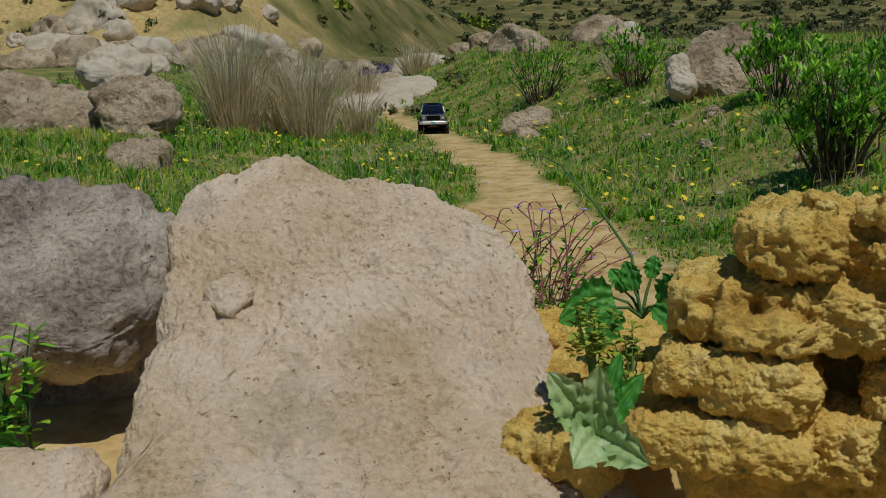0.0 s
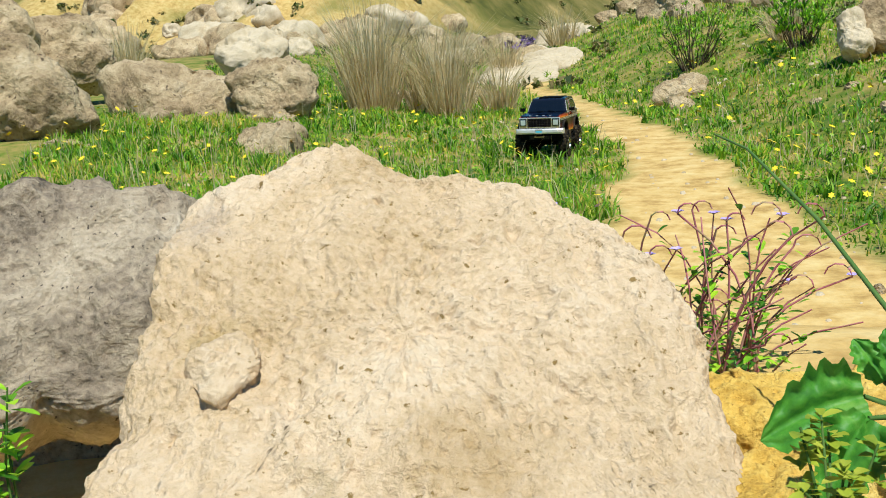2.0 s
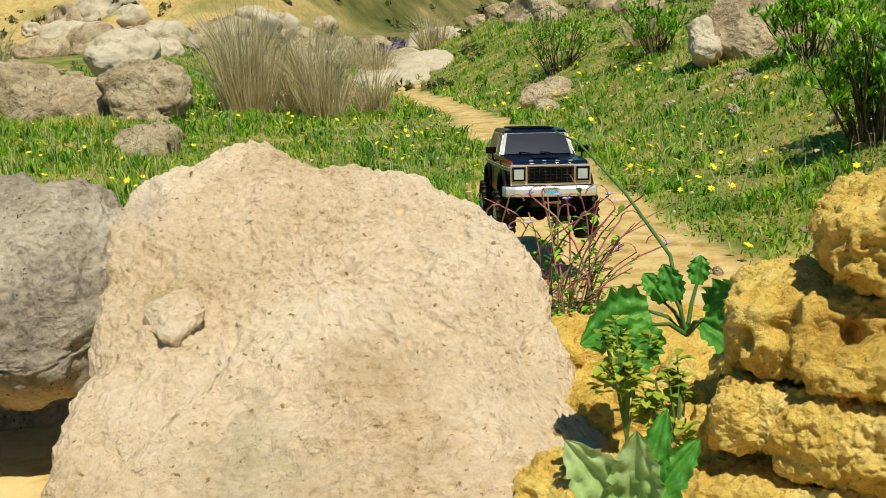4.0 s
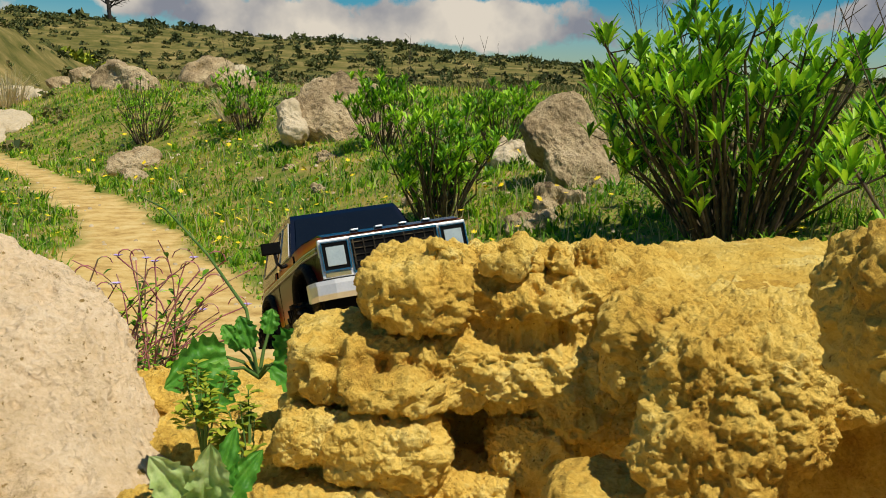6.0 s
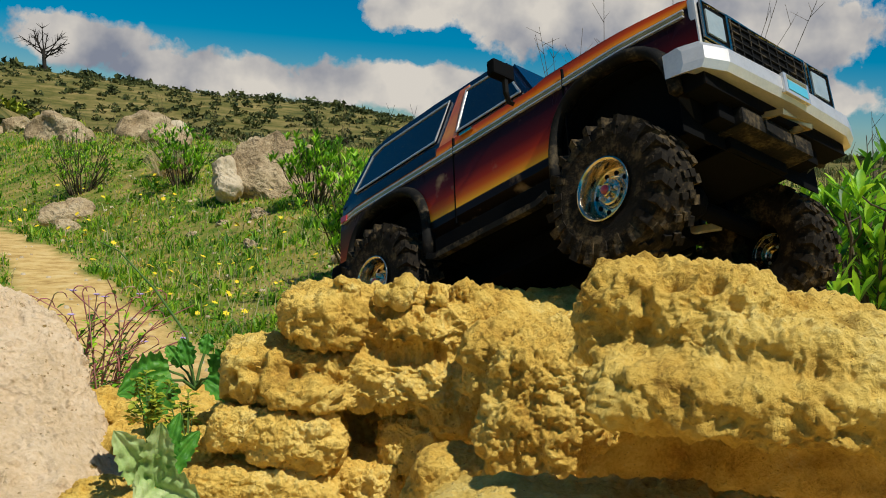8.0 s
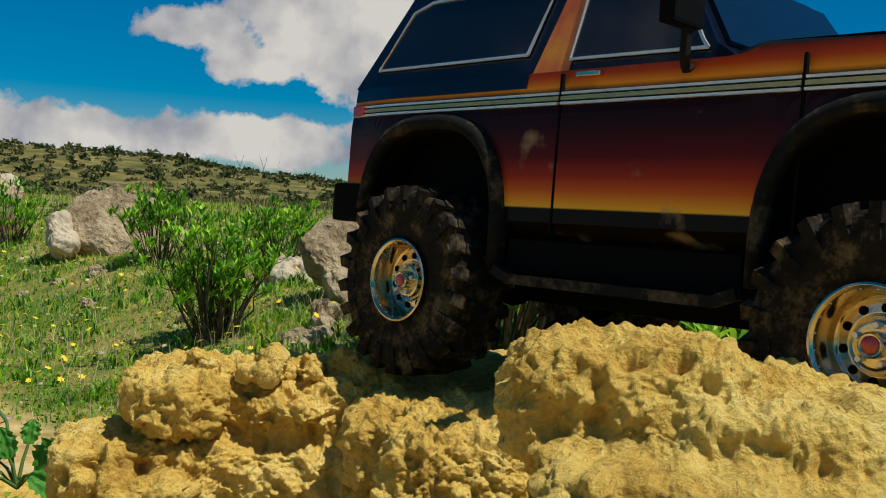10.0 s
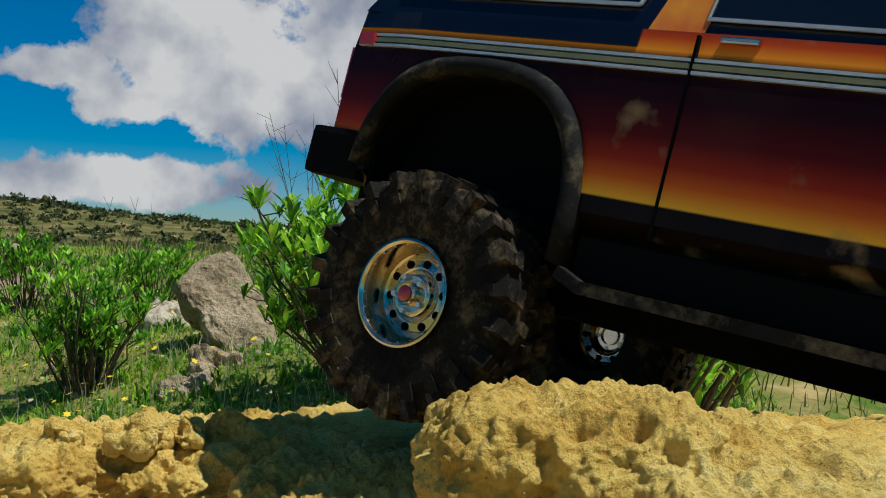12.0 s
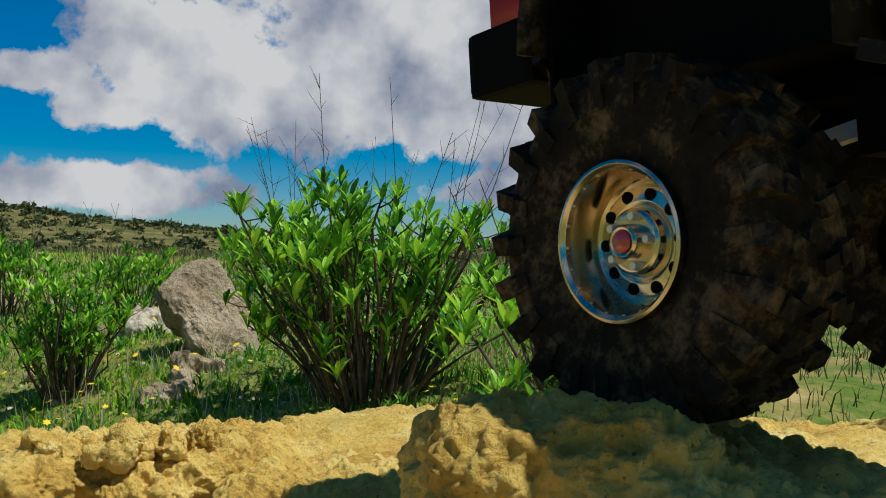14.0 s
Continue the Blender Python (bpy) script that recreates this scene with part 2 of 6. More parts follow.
def part(name, bm, mat, parent, label="", smooth=False):
    me = bpy.data.meshes.new(name)
    bmesh.ops.recalc_face_normals(bm, faces=bm.faces)
    bm.to_mesh(me)
    bm.free()
    me.polygons.foreach_set("use_smooth", [smooth] * len(me.polygons))
    for m in mat if isinstance(mat, (list, tuple)) else [mat]:
        me.materials.append(m)
    ob = new(name, me)
    ob.parent = parent
    if label:
        tagged(ob, label)
    return ob


def smooth(a, b, x):
    k = np.clip((x - a) / (b - a), 0, 1)
    return k * k * (3 - 2 * k)


# ---- the ground ----
def path_x(y):
    return np.interp(y, [1.0, 2.0, 2.6, 3.6, 4.2, 5.6, 7.8, 10.5, 14.0], [-0.05, -0.2, -0.4, -0.68, -0.85, -1.3, -2.25, -3.65, -5.0])


def path_half(y):
    return np.interp(y, [1.0, 2.0, 3.0, 3.8, 4.5, 6.0, 8.0, 12.0], [0.6, 0.42, 0.34, 0.25, 0.21, 0.20, 0.18, 0.26])


def wave(x, y):
    return 0.5 * np.sin(1.7 * x + 0.6 * y) * np.cos(1.1 * y - 0.4 * x) + 0.3 * np.sin(3.9 * x - 2.3 * y + 1) + 0.2 * np.sin(7.1 * x + 5.3 * y + 2)


def skyline(x):
    """Height of the far ridge, ninety metres off."""
    return np.interp(x, [-90, -40, -21, -17, -4.3, 4.5, 12, 21.5, 40, 70], [11, 8.0, 6.4, 6.1, 5.2, 5.0, 4.2, 3.6, 2.8, 2.4])


def ground_z(x, y):
    x, y = np.asarray(x, float), np.asarray(y, float)
    off = x - path_x(y)
    z = (0.33 * smooth(1.9, 1.0, y) - 0.24 * smooth(0.85, 0.6, y)) * (0.45 * smooth(-2.2, -1.2, x) + 0.55 * smooth(-0.72, -0.45, x))
    z = z + (0.30 + 0.02 * np.clip(y - 3, 0, 8)) * smooth(0.35, 1.9, off) * smooth(1.2, 2.4, y)
    z = z + 0.22 * smooth(0.6, 3.5, -off) * smooth(1.5, 4.0, y)
    z = z + 0.30 * smooth(8, 16, y)
    z = z + 0.35 * smooth(20, 60, y)
    # the near ridge on the right
    z = z + 1.0 * smooth(4, 26, x - 0.15 * y) * smooth(3, 30, y) * smooth(75, 45, y)
    # the cut bank on the left
    z = z + (2.3 + 0.25 * wave(x * 1.3, y)) * smooth(17, 23, y + 0.25 * (x + 14) + 1.2 * wave(x * 0.5, 0 * y)) * smooth(-8.6, -11.4, x) * smooth(60, 30, y)
    # the far hill
    k = smooth(42, 92, y)
    z = z * (1 - k) + (skyline(x) + 0.0) * k
    z = z + 0.02 * wave(x, y) * smooth(0.5, 2, y) + 0.12 * wave(x / 4, y / 4) * smooth(12, 40, y) * smooth(90, 60, y)
    z = z - 0.05 * np.clip(y - 93, 0, 400)
    return z


def ground():
    def axis(n, near, far):
        u = np.linspace(-1, 1, n)
        return np.sinh(u * np.arcsinh(far / near)) * near

    xs, ys = axis(361, 0.9, 420), axis(421, 1.2, 420)
    ys = ys + 2.5
    X, Yy = np.meshgrid(xs, ys)
    Z = ground_z(X, Yy)
    for i in range(len(ys)):
        if abs(ys[i]) > 14:
            continue
        for j in range(len(xs)):
            if abs(xs[j]) < 10:
                Z[i, j] += 0.0025 * noise.fractal(Vector((X[i, j] * 5, Yy[i, j] * 5, 0)), 1.0, 2.0, 4)
    n, m = len(xs), len(ys)
    verts = np.stack([X, Yy, Z], -1).reshape(-1, 3)
    faces = [(i * n + j, i * n + j + 1, (i + 1) * n + j + 1, (i + 1) * n + j) for i in range(m - 1) for j in range(n - 1)]
    ob = mesh_object("ground", verts, faces, ground_material())
    off = np.abs(X - path_x(Yy))
    ragged = 0.10 * wave(X * 2.2, Yy * 2.2)
    mask = 1 - smooth(0.75, 1.15, (off + ragged) / path_half(Yy))
    mask = mask * smooth(16, 13, Yy)
    mask = np.maximum(mask, smooth(1.75, 1.25, np.hypot(X * 0.9, Yy - 0.7) + 0.2 * wave(X * 3, Yy * 3)))
    mask = np.maximum(mask, 0.75 * smooth(0.8, 0.2, np.hypot(X - 0.55, (Yy - 2.3) * 0.8)) )
    mask = np.maximum(mask, 0.85 * smooth(16.5, 17.8, Yy + 0.25 * (X + 14)) * smooth(-8.4, -9.6, X) * smooth(26, 23, Yy) * smooth(-0.9, -0.2, wave(X * 1.4, Yy * 0.9)))
    slope = smooth(12, 22, Yy) * (1 - mask)
    for name, values in (("path_mask", mask), ("slope_mask", slope)):
        attr = ob.data.attributes.new(name, "FLOAT", "POINT")
        attr.data.foreach_set("value", values.reshape(-1).astype(np.float32))
    tagged(ob, "sandy soil with a worn footpath running into green slopes", "ground", kind="structure")
    return ob


ground()


# ---- rocks ----
def lattice(i, j, k, salt):
    """A repeatable random number from 0 to 1 for each lattice cell."""
    h = (i.astype(np.int64) * 73856093) ^ (j.astype(np.int64) * 19349663) ^ (k.astype(np.int64) * 83492791) ^ (salt * 2654435761)
    h = (h ^ (h >> 13)) * 1274126177 & 0x7FFFFFFF
    h = (h ^ (h >> 15)) * 668265263 & 0x7FFFFFFF
    return ((h ^ (h >> 11)) & 0xFFFFF) / 0xFFFFF


def cloudy(p, octaves=4, salt=1):
    """Smooth fractal noise from about -1 to 1 at the points p (n, 3)."""
    total, amp = np.zeros(len(p)), 0.5
    for o in range(octaves):
        c = np.floor(p)
        f = p - c
        f = f * f * (3 - 2 * f)
        i, j, k = c.T.astype(int)
        v = np.zeros(len(p))
        for dx in (0, 1):
            for dy in (0, 1):
                for dz in (0, 1):
                    w = (f[:, 0] if dx else 1 - f[:, 0]) * (f[:, 1] if dy else 1 - f[:, 1]) * (f[:, 2] if dz else 1 - f[:, 2])
                    v += w * lattice(i + dx, j + dy, k + dz, salt + o)
        total += amp * (2 * v - 1)
        p, amp = p * 2.03 + 7.7, amp * 0.5
    return total


def cells(p, salt=1):
    """Distance from p to the nearest of a cloud of random seeds, one a unit cell."""
    c = np.floor(p).astype(int)
    best = np.full(len(p), 9.0)
    for dx in (-1, 0, 1):
        for dy in (-1, 0, 1):
            for dz in (-1, 0, 1):
                i, j, k = c[:, 0] + dx, c[:, 1] + dy, c[:, 2] + dz
                q = np.stack([i + lattice(i, j, k, salt), j + lattice(i, j, k, salt + 17), k + lattice(i, j, k, salt + 31)], -1)
                best = np.minimum(best, ((p - q) ** 2).sum(1))
    return np.sqrt(best)


def rock(name, mat, place, turn, lean, outline, front, back, label, rough=0.25, grain=6.0, pits=0.0, seed=1, rings=44, spokes=110, flat=2.4, group="", category="rock", sharp=0.5):
    """A solid stone: a rounded slab with the given outline (across, up) in a plane that leans away, bulging by front and back metres."""
    pts = [Vector((u, 0, v)) for u, v in outline]
    mid = sum(pts, Vector()) / len(pts)
    size = max((p - mid).length for p in pts)
    angles = [math.atan2(p.z - mid.z, p.x - mid.x) for p in pts]
    order = sorted(range(len(pts)), key=lambda i: angles[i])
    ang = np.array([angles[i] for i in order])
    rad = np.array([(pts[i] - mid).length for i in order])
    ang3, rad3 = np.concatenate([ang - 2 * math.pi, ang, ang + 2 * math.pi]), np.tile(rad, 3)
    th = np.linspace(-math.pi, math.pi, spokes, endpoint=False)
    # straight edges between the corners, then eased
    px, pz = np.interp(th, ang3, rad3 * np.cos(ang3)), np.interp(th, ang3, rad3 * np.sin(ang3))
    r0 = 0.5 * np.hypot(px, pz) + 0.5 * np.interp(th, ang3, rad3)
    verts, faces = [], []
    for half, bulge in ((-1, front), (1, back)):
        for k in range(rings):
            s = k / (rings - 1)
            a = s * math.pi / 2
            u = math.sin(a)
            h = max(0.0, 1 - u**flat) ** (1 / flat)
            for j in range(spokes):
                verts.append(Vector((mid.x + r0[j] * u * math.cos(th[j]), half * bulge * h, mid.z + r0[j] * u * math.sin(th[j]))))
    off = Vector((seed * 3.7, seed * 1.3, seed * 7.1))
    out, ways = [], []
    thick = min(front + back, size)
    for k, v in enumerate(verts):
        bulge = front if k < rings * spokes else back
        e = v - mid
        n = Vector((e.x / size**2, e.y / (0.5 * bulge + 0.25 * thick) ** 2, e.z / size**2))
        n = n.normalized() if n.length > 1e-9 else Vector((0, -1, 0))
        q = v / size
        d = noise.fractal(q * 1.5 + off, 1.0, 2.0, 3) * rough * thick * 0.60
        d += (0.55 - noise.turbulence(q * grain * 0.45 + off, 4, True)) * rough * thick * 0.36
        d += (0.5 - noise.turbulence(q * grain * 1.8 + off, 3, True)) * rough * thick * 0.17
        if mat is TUFA:
            # worn shelves: each bed juts out at its top and is eaten back below
            s = q.z * 2.6 + 0.9 * noise.noise(q * 1.7 + off) + 0.25 * noise.noise(q * 6 + off)
            saw = s - math.floor(s)
            d += rough * thick * 0.22 * (min(saw, (1 - saw) * 6) - 0.45)
        if pits:
            c = noise.voronoi(q * grain * 1.1 + off)[0][0]
            d -= 0.6 * pits * thick * max(0.0, 0.40 - c) * max(0.0, 0.5 + 1.5 * noise.noise(q * 3 + off))
        out.append(v + n * d)
        ways.append(n)
    # grain, chips and small holes at their true size
    p = np.array([tuple(v) for v in out]) + seed * 1.7
    unit = {"sandstone": 1.0, "greyrock": 1.5, "fieldrock": 2.6, "palerock": 2.6, "tufa": 1.0, "sandstone_boulder": 1.0}[mat.name]
    q = p / unit
    d = 0.0040 * cloudy(q * 95, 3, seed) + 0.0024 * cloudy(q * 300, 2, seed + 1) - 0.018 * np.clip(0.30 - cells(q * 48, seed + 2), 0, 1) * np.clip(3 * cloudy(q * 14, 2, seed + 3), 0, 1)
    if mat.name in ("fieldrock", "palerock", "greyrock"):
        d += 0.009 * cloudy(q * 28, 3, seed + 4) + 0.008 * (0.5 - cells(q * 22, seed + 5))
    d = np.minimum(d * unit, 0.12 * size)
    out = [v + n * e for v, n, e in zip(out, ways, d)]
    base = rings * spokes
    for h in range(2):
        for k in range(rings - 1):
            for j in range(spokes):
                a, b = h * base + k * spokes + j, h * base + k * spokes + (j + 1) % spokes
                c, d = b + spokes, a + spokes
                faces.append((a, b, c, d) if h else (d, c, b, a))
    # the two halves share the rim
    for j in range(spokes):
        ia, ib = (rings - 1) * spokes + j, base + (rings - 1) * spokes + j
        out[ib] = out[ia] = (out[ia] + out[ib]) / 2
    ob = mesh_object(name, out, faces, mat)
    ob.matrix_basis = pose(*place, -lean, 0, turn)
    return tagged(ob, label, category, group)


FORM = "outcrop of crumbly yellow rocks"
rock("boulder", BOULDERSTONE, (-0.356, 0.660, 0.400), 24, 60, [(-0.228, -0.23), (-0.199, -0.182), (-0.189, -0.112), (-0.17, -0.036), (-0.161, 0.055), (-0.165, 0.144), (-0.146, 0.186), (-0.105, 0.206), (-0.070, 0.230), (-0.045, 0.224), (0.004, 0.196), (0.057, 0.172), (0.100, 0.152), (0.135, 0.105), (0.161, 0.052), (0.168, -0.031), (0.168, -0.108), (0.188, -0.164), (0.205, -0.223), (0.207, -0.266)], 0.035, 0.22, "large pale tan sandstone boulder with a grainy sloping face", 0.11, 16, 0.10, 3, 150, 420, 5.0)
rock("stone_flake", SANDSTONE, (-0.449, 0.597, 0.430), 24, 60, [(-0.02, 0.0), (-0.012, 0.02), (0.01, 0.024), (0.022, 0.01), (0.014, -0.016), (0.002, -0.03), (-0.012, -0.018)], 0.008, 0.02, "loose thin flake of tan sandstone lying on the boulder", 0.2, 6, 0.1, 5, 24, 60)
rock("rock", GREYROCK, (-0.856, 0.880, 0.368), 43, 54, [(-0.187, 0.167), (-0.037, 0.142), (0.016, 0.137), (0.061, 0.148), (0.098, 0.116), (0.151, 0.115), (0.174, 0.053), (0.142, -0.032), (0.107, -0.107), (0.039, -0.135), (-0.021, -0.118), (-0.055, -0.145), (-0.187, -0.117)], 0.05, 0.12, "rough purple-grey rock hanging over a dark hollow", 0.3, 7, 0.12, 11, 70, 170)
rock("rock", SANDSTONE, (-0.600, 0.520, 0.245), 48, 60, [(-0.068, 0.067), (0.023, 0.052), (0.055, 0.045), (0.059, 0.02), (0.037, -0.017), (-0.005, -0.06), (-0.075, -0.044)], 0.03, 0.05, "low tan stone with a flat mossy top", 0.15, 6, 0.05, 12, 40, 100)
# filler rock added behind the overhang, so no lit ground shows in its shade
rock("rock", GREYROCK, (-0.86, 1.13, 0.18), 38, 6, [(-0.30, 0.15), (0.0, 0.17), (0.26, 0.15), (0.28, -0.14), (-0.30, -0.14)], 0.05, 0.08, "grey rock added behind the overhang to fill its shaded hollow", 0.25, 6, 0.1, 13, 40, 90)
rock("rock", FIELDROCK, (-4.165, 4.1, 0.465), 45, 26, [(-0.35, 0.255), (0.114, 0.254), (0.294, 0.019), (0.372, -0.198), (0.156, -0.253), (-0.137, -0.19), (-0.396, -0.227)], 0.16, 0.4, "big weathered grey rock leaning over the grass", 0.3, 5, 0.06, 21, 30, 80)
rock("rock", FIELDROCK, (-3.612, 3.9, 0.132), 42, 60, [(-0.144, 0.167), (0.018, 0.145), (0.208, -0.139), (-0.064, -0.138), (-0.215, -0.019)], 0.03, 0.12, "flat grey stone half sunk in grass", 0.25, 5, 0.05, 22, 30, 80)
rock("rock", FIELDROCK, (-4.428, 5.75, 0.317), 37, 39, [(-0.449, 0.213), (-0.192, 0.287), (0.204, 0.233), (0.468, -0.089), (0.424, -0.31), (0.125, -0.33), (-0.3, -0.25)], 0.12, 0.4, "broad pinkish-grey rock rising from the grass", 0.35, 5, 0.06, 23, 30, 80)
rock("rock", FIELDROCK, (-3.769, 5.9, 0.336), 32, 32, [(-0.247, 0.137), (0.038, 0.204), (0.243, 0.093), (0.247, -0.136), (0.141, -0.213), (-0.08, -0.228), (-0.214, -0.181)], 0.12, 0.3, "grey rock with a deep hollow in its face", 0.4, 5, 0.15, 24, 30, 80)
rock("rock", PALEROCK, (-4.454, 6.7, 0.601), 33, 57, [(-0.267, 0.128), (0.267, 0.117), (0.263, -0.159), (-0.169, -0.164)], 0.08, 0.3, "pale flat-topped rock on the slope", 0.25, 4, 0.05, 25, 30, 80)
rock("rock", FIELDROCK, (-4.06, 5.25, 0.128), 37, 38, [(-0.095, 0.063), (0.001, 0.093), (0.105, 0.047), (0.083, -0.1), (-0.097, -0.069)], 0.05, 0.1, "small grey stone in the grass", 0.25, 5, 0.05, 26, 30, 80)
rock("rock", FIELDROCK, (-3.553, 5.65, 0.151), 32, 51, [(-0.066, 0.025), (0.004, 0.073), (0.068, 0.014), (0.063, -0.078), (-0.066, -0.061)], 0.04, 0.08, "small grey stone in the grass", 0.25, 5, 0.05, 27, 30, 80)
rock("rock", FIELDROCK, (-6.483, 7.1, 0.666), 42, 30, [(-0.3, 0.257), (0.092, 0.287), (0.309, -0.09), (0.117, -0.332), (-0.361, -0.29)], 0.2, 0.4, "grey rock high on the slope", 0.3, 5, 0.06, 28, 30, 80)
rock("rock", FIELDROCK, (-6.675, 6.5, 0.835), 46, 35, [(-0.179, 0.255), (0.192, 0.266), (0.254, -0.066), (0.063, -0.309), (-0.314, -0.288)], 0.2, 0.4, "grey rock high on the slope", 0.3, 5, 0.06, 29, 30, 80)
rock("rock", FIELDROCK, (-1.411, 7.5, 0.1), 10, 56, [(-0.179, 0.021), (-0.075, 0.096), (0.179, 0.119), (0.182, 0.015), (-0.002, -0.077), (-0.166, -0.118)], 0.06, 0.14, "low grey stone beside the path", 0.25, 5, 0.05, 30, 30, 80)
rock("rock", FIELDROCK, (-1.34, 7.05, 0.03), 10, 56, [(-0.086, 0.034), (0.005, 0.061), (0.088, 0.012), (0.056, -0.063), (-0.063, -0.059)], 0.04, 0.08, "small pale stone beside the path", 0.25, 5, 0.05, 31, 30, 80)
rock("rock", FIELDROCK, (-0.378, 7.0, 0.2), 3, 46, [(-0.179, 0.065), (-0.06, 0.115), (0.089, 0.14), (0.18, 0.03), (0.085, -0.092), (-0.134, -0.14)], 0.08, 0.16, "pale wedge-shaped stone in the grass", 0.2, 4, 0.04, 32, 30, 80)
rock("rock", FIELDROCK, (0.10, 6.6, 0.46), -1, 43, [(-0.37, 0.09), (-0.27, 0.26), (-0.04, 0.35), (0.21, 0.22), (0.37, -0.08), (0.33, -0.32), (0.14, -0.34), (-0.12, -0.22), (-0.28, -0.13)], 0.1, 0.35, "big dark-sided boulder tilted on the bank", 0.22, 6, 0.06, 33, 50, 130, 4.0)
rock("rock", PALEROCK, (-0.261, 6.5, 0.449), 2, 38, [(-0.087, 0.105), (0.005, 0.162), (0.066, 0.054), (0.059, -0.16), (-0.012, -0.16), (-0.058, -0.03)], 0.06, 0.16, "ochre stone propped against the tilted boulder", 0.25, 5, 0.05, 34, 30, 80)
rock("rock", FIELDROCK, (0.894, 3.8, 0.426), -13, 35, [(-0.112, 0.203), (0.024, 0.264), (0.107, 0.149), (0.168, -0.236), (0.092, -0.279), (0.002, -0.161), (-0.08, -0.014), (-0.171, 0.104)], 0.05, 0.13, "tall slanting slab of grey stone beside the bush", 0.25, 5, 0.06, 35, 50, 130, 5.0)
rock("rock", FIELDROCK, (0.813, 3.45, 0.25), -13, 39, [(-0.092, 0.039), (-0.021, 0.079), (0.063, 0.045), (0.101, -0.064), (-0.097, -0.084)], 0.05, 0.1, "jagged low stone at the slab's foot", 0.4, 6, 0.1, 36, 30, 80)
rock("rock", FIELDROCK, (0.7, 3.28, 0.2), -13, 39, [(-0.11, 0.03), (-0.03, 0.05), (0.063, 0.02), (0.101, -0.054), (-0.097, -0.064)], 0.05, 0.1, "jagged low stone at the slab's foot", 0.4, 6, 0.1, 37, 30, 80)
rock("rock", PALEROCK, (0.832, 4.55, 0.368), -11, 40, [(-0.102, 0.061), (0.032, 0.079), (0.099, 0.041), (0.087, -0.095), (-0.097, -0.085)], 0.06, 0.12, "pale stone behind the slab", 0.25, 5, 0.05, 38, 30, 80)
rock("rock", PALEROCK, (-3.665, 10.6, 0.15), 19, 79, [(-0.252, 0.423), (0.019, 0.748), (0.228, -0.606), (-0.164, -0.724)], 0.03, 0.12, "flat pale stone slab lying in the path", 0.12, 4, 0.03, 39, 30, 80)
rock("rock", PALEROCK, (-3.584, 11.5, 0.24), 17, 72, [(-0.296, 0.238), (0.301, 0.292), (0.233, -0.309), (-0.077, -0.32)], 0.05, 0.15, "flat pale stone slab at the path's end", 0.15, 4, 0.03, 40, 30, 80)
rock("rock", FIELDROCK, (0.14, 4.31, 0.07), 0, 50, [(-0.06, 0.02), (0.0, 0.045), (0.06, 0.02), (0.05, -0.03), (-0.05, -0.03)], 0.025, 0.05, "small pale stone in the grass", 0.25, 5, 0.05, 41, 30, 80)

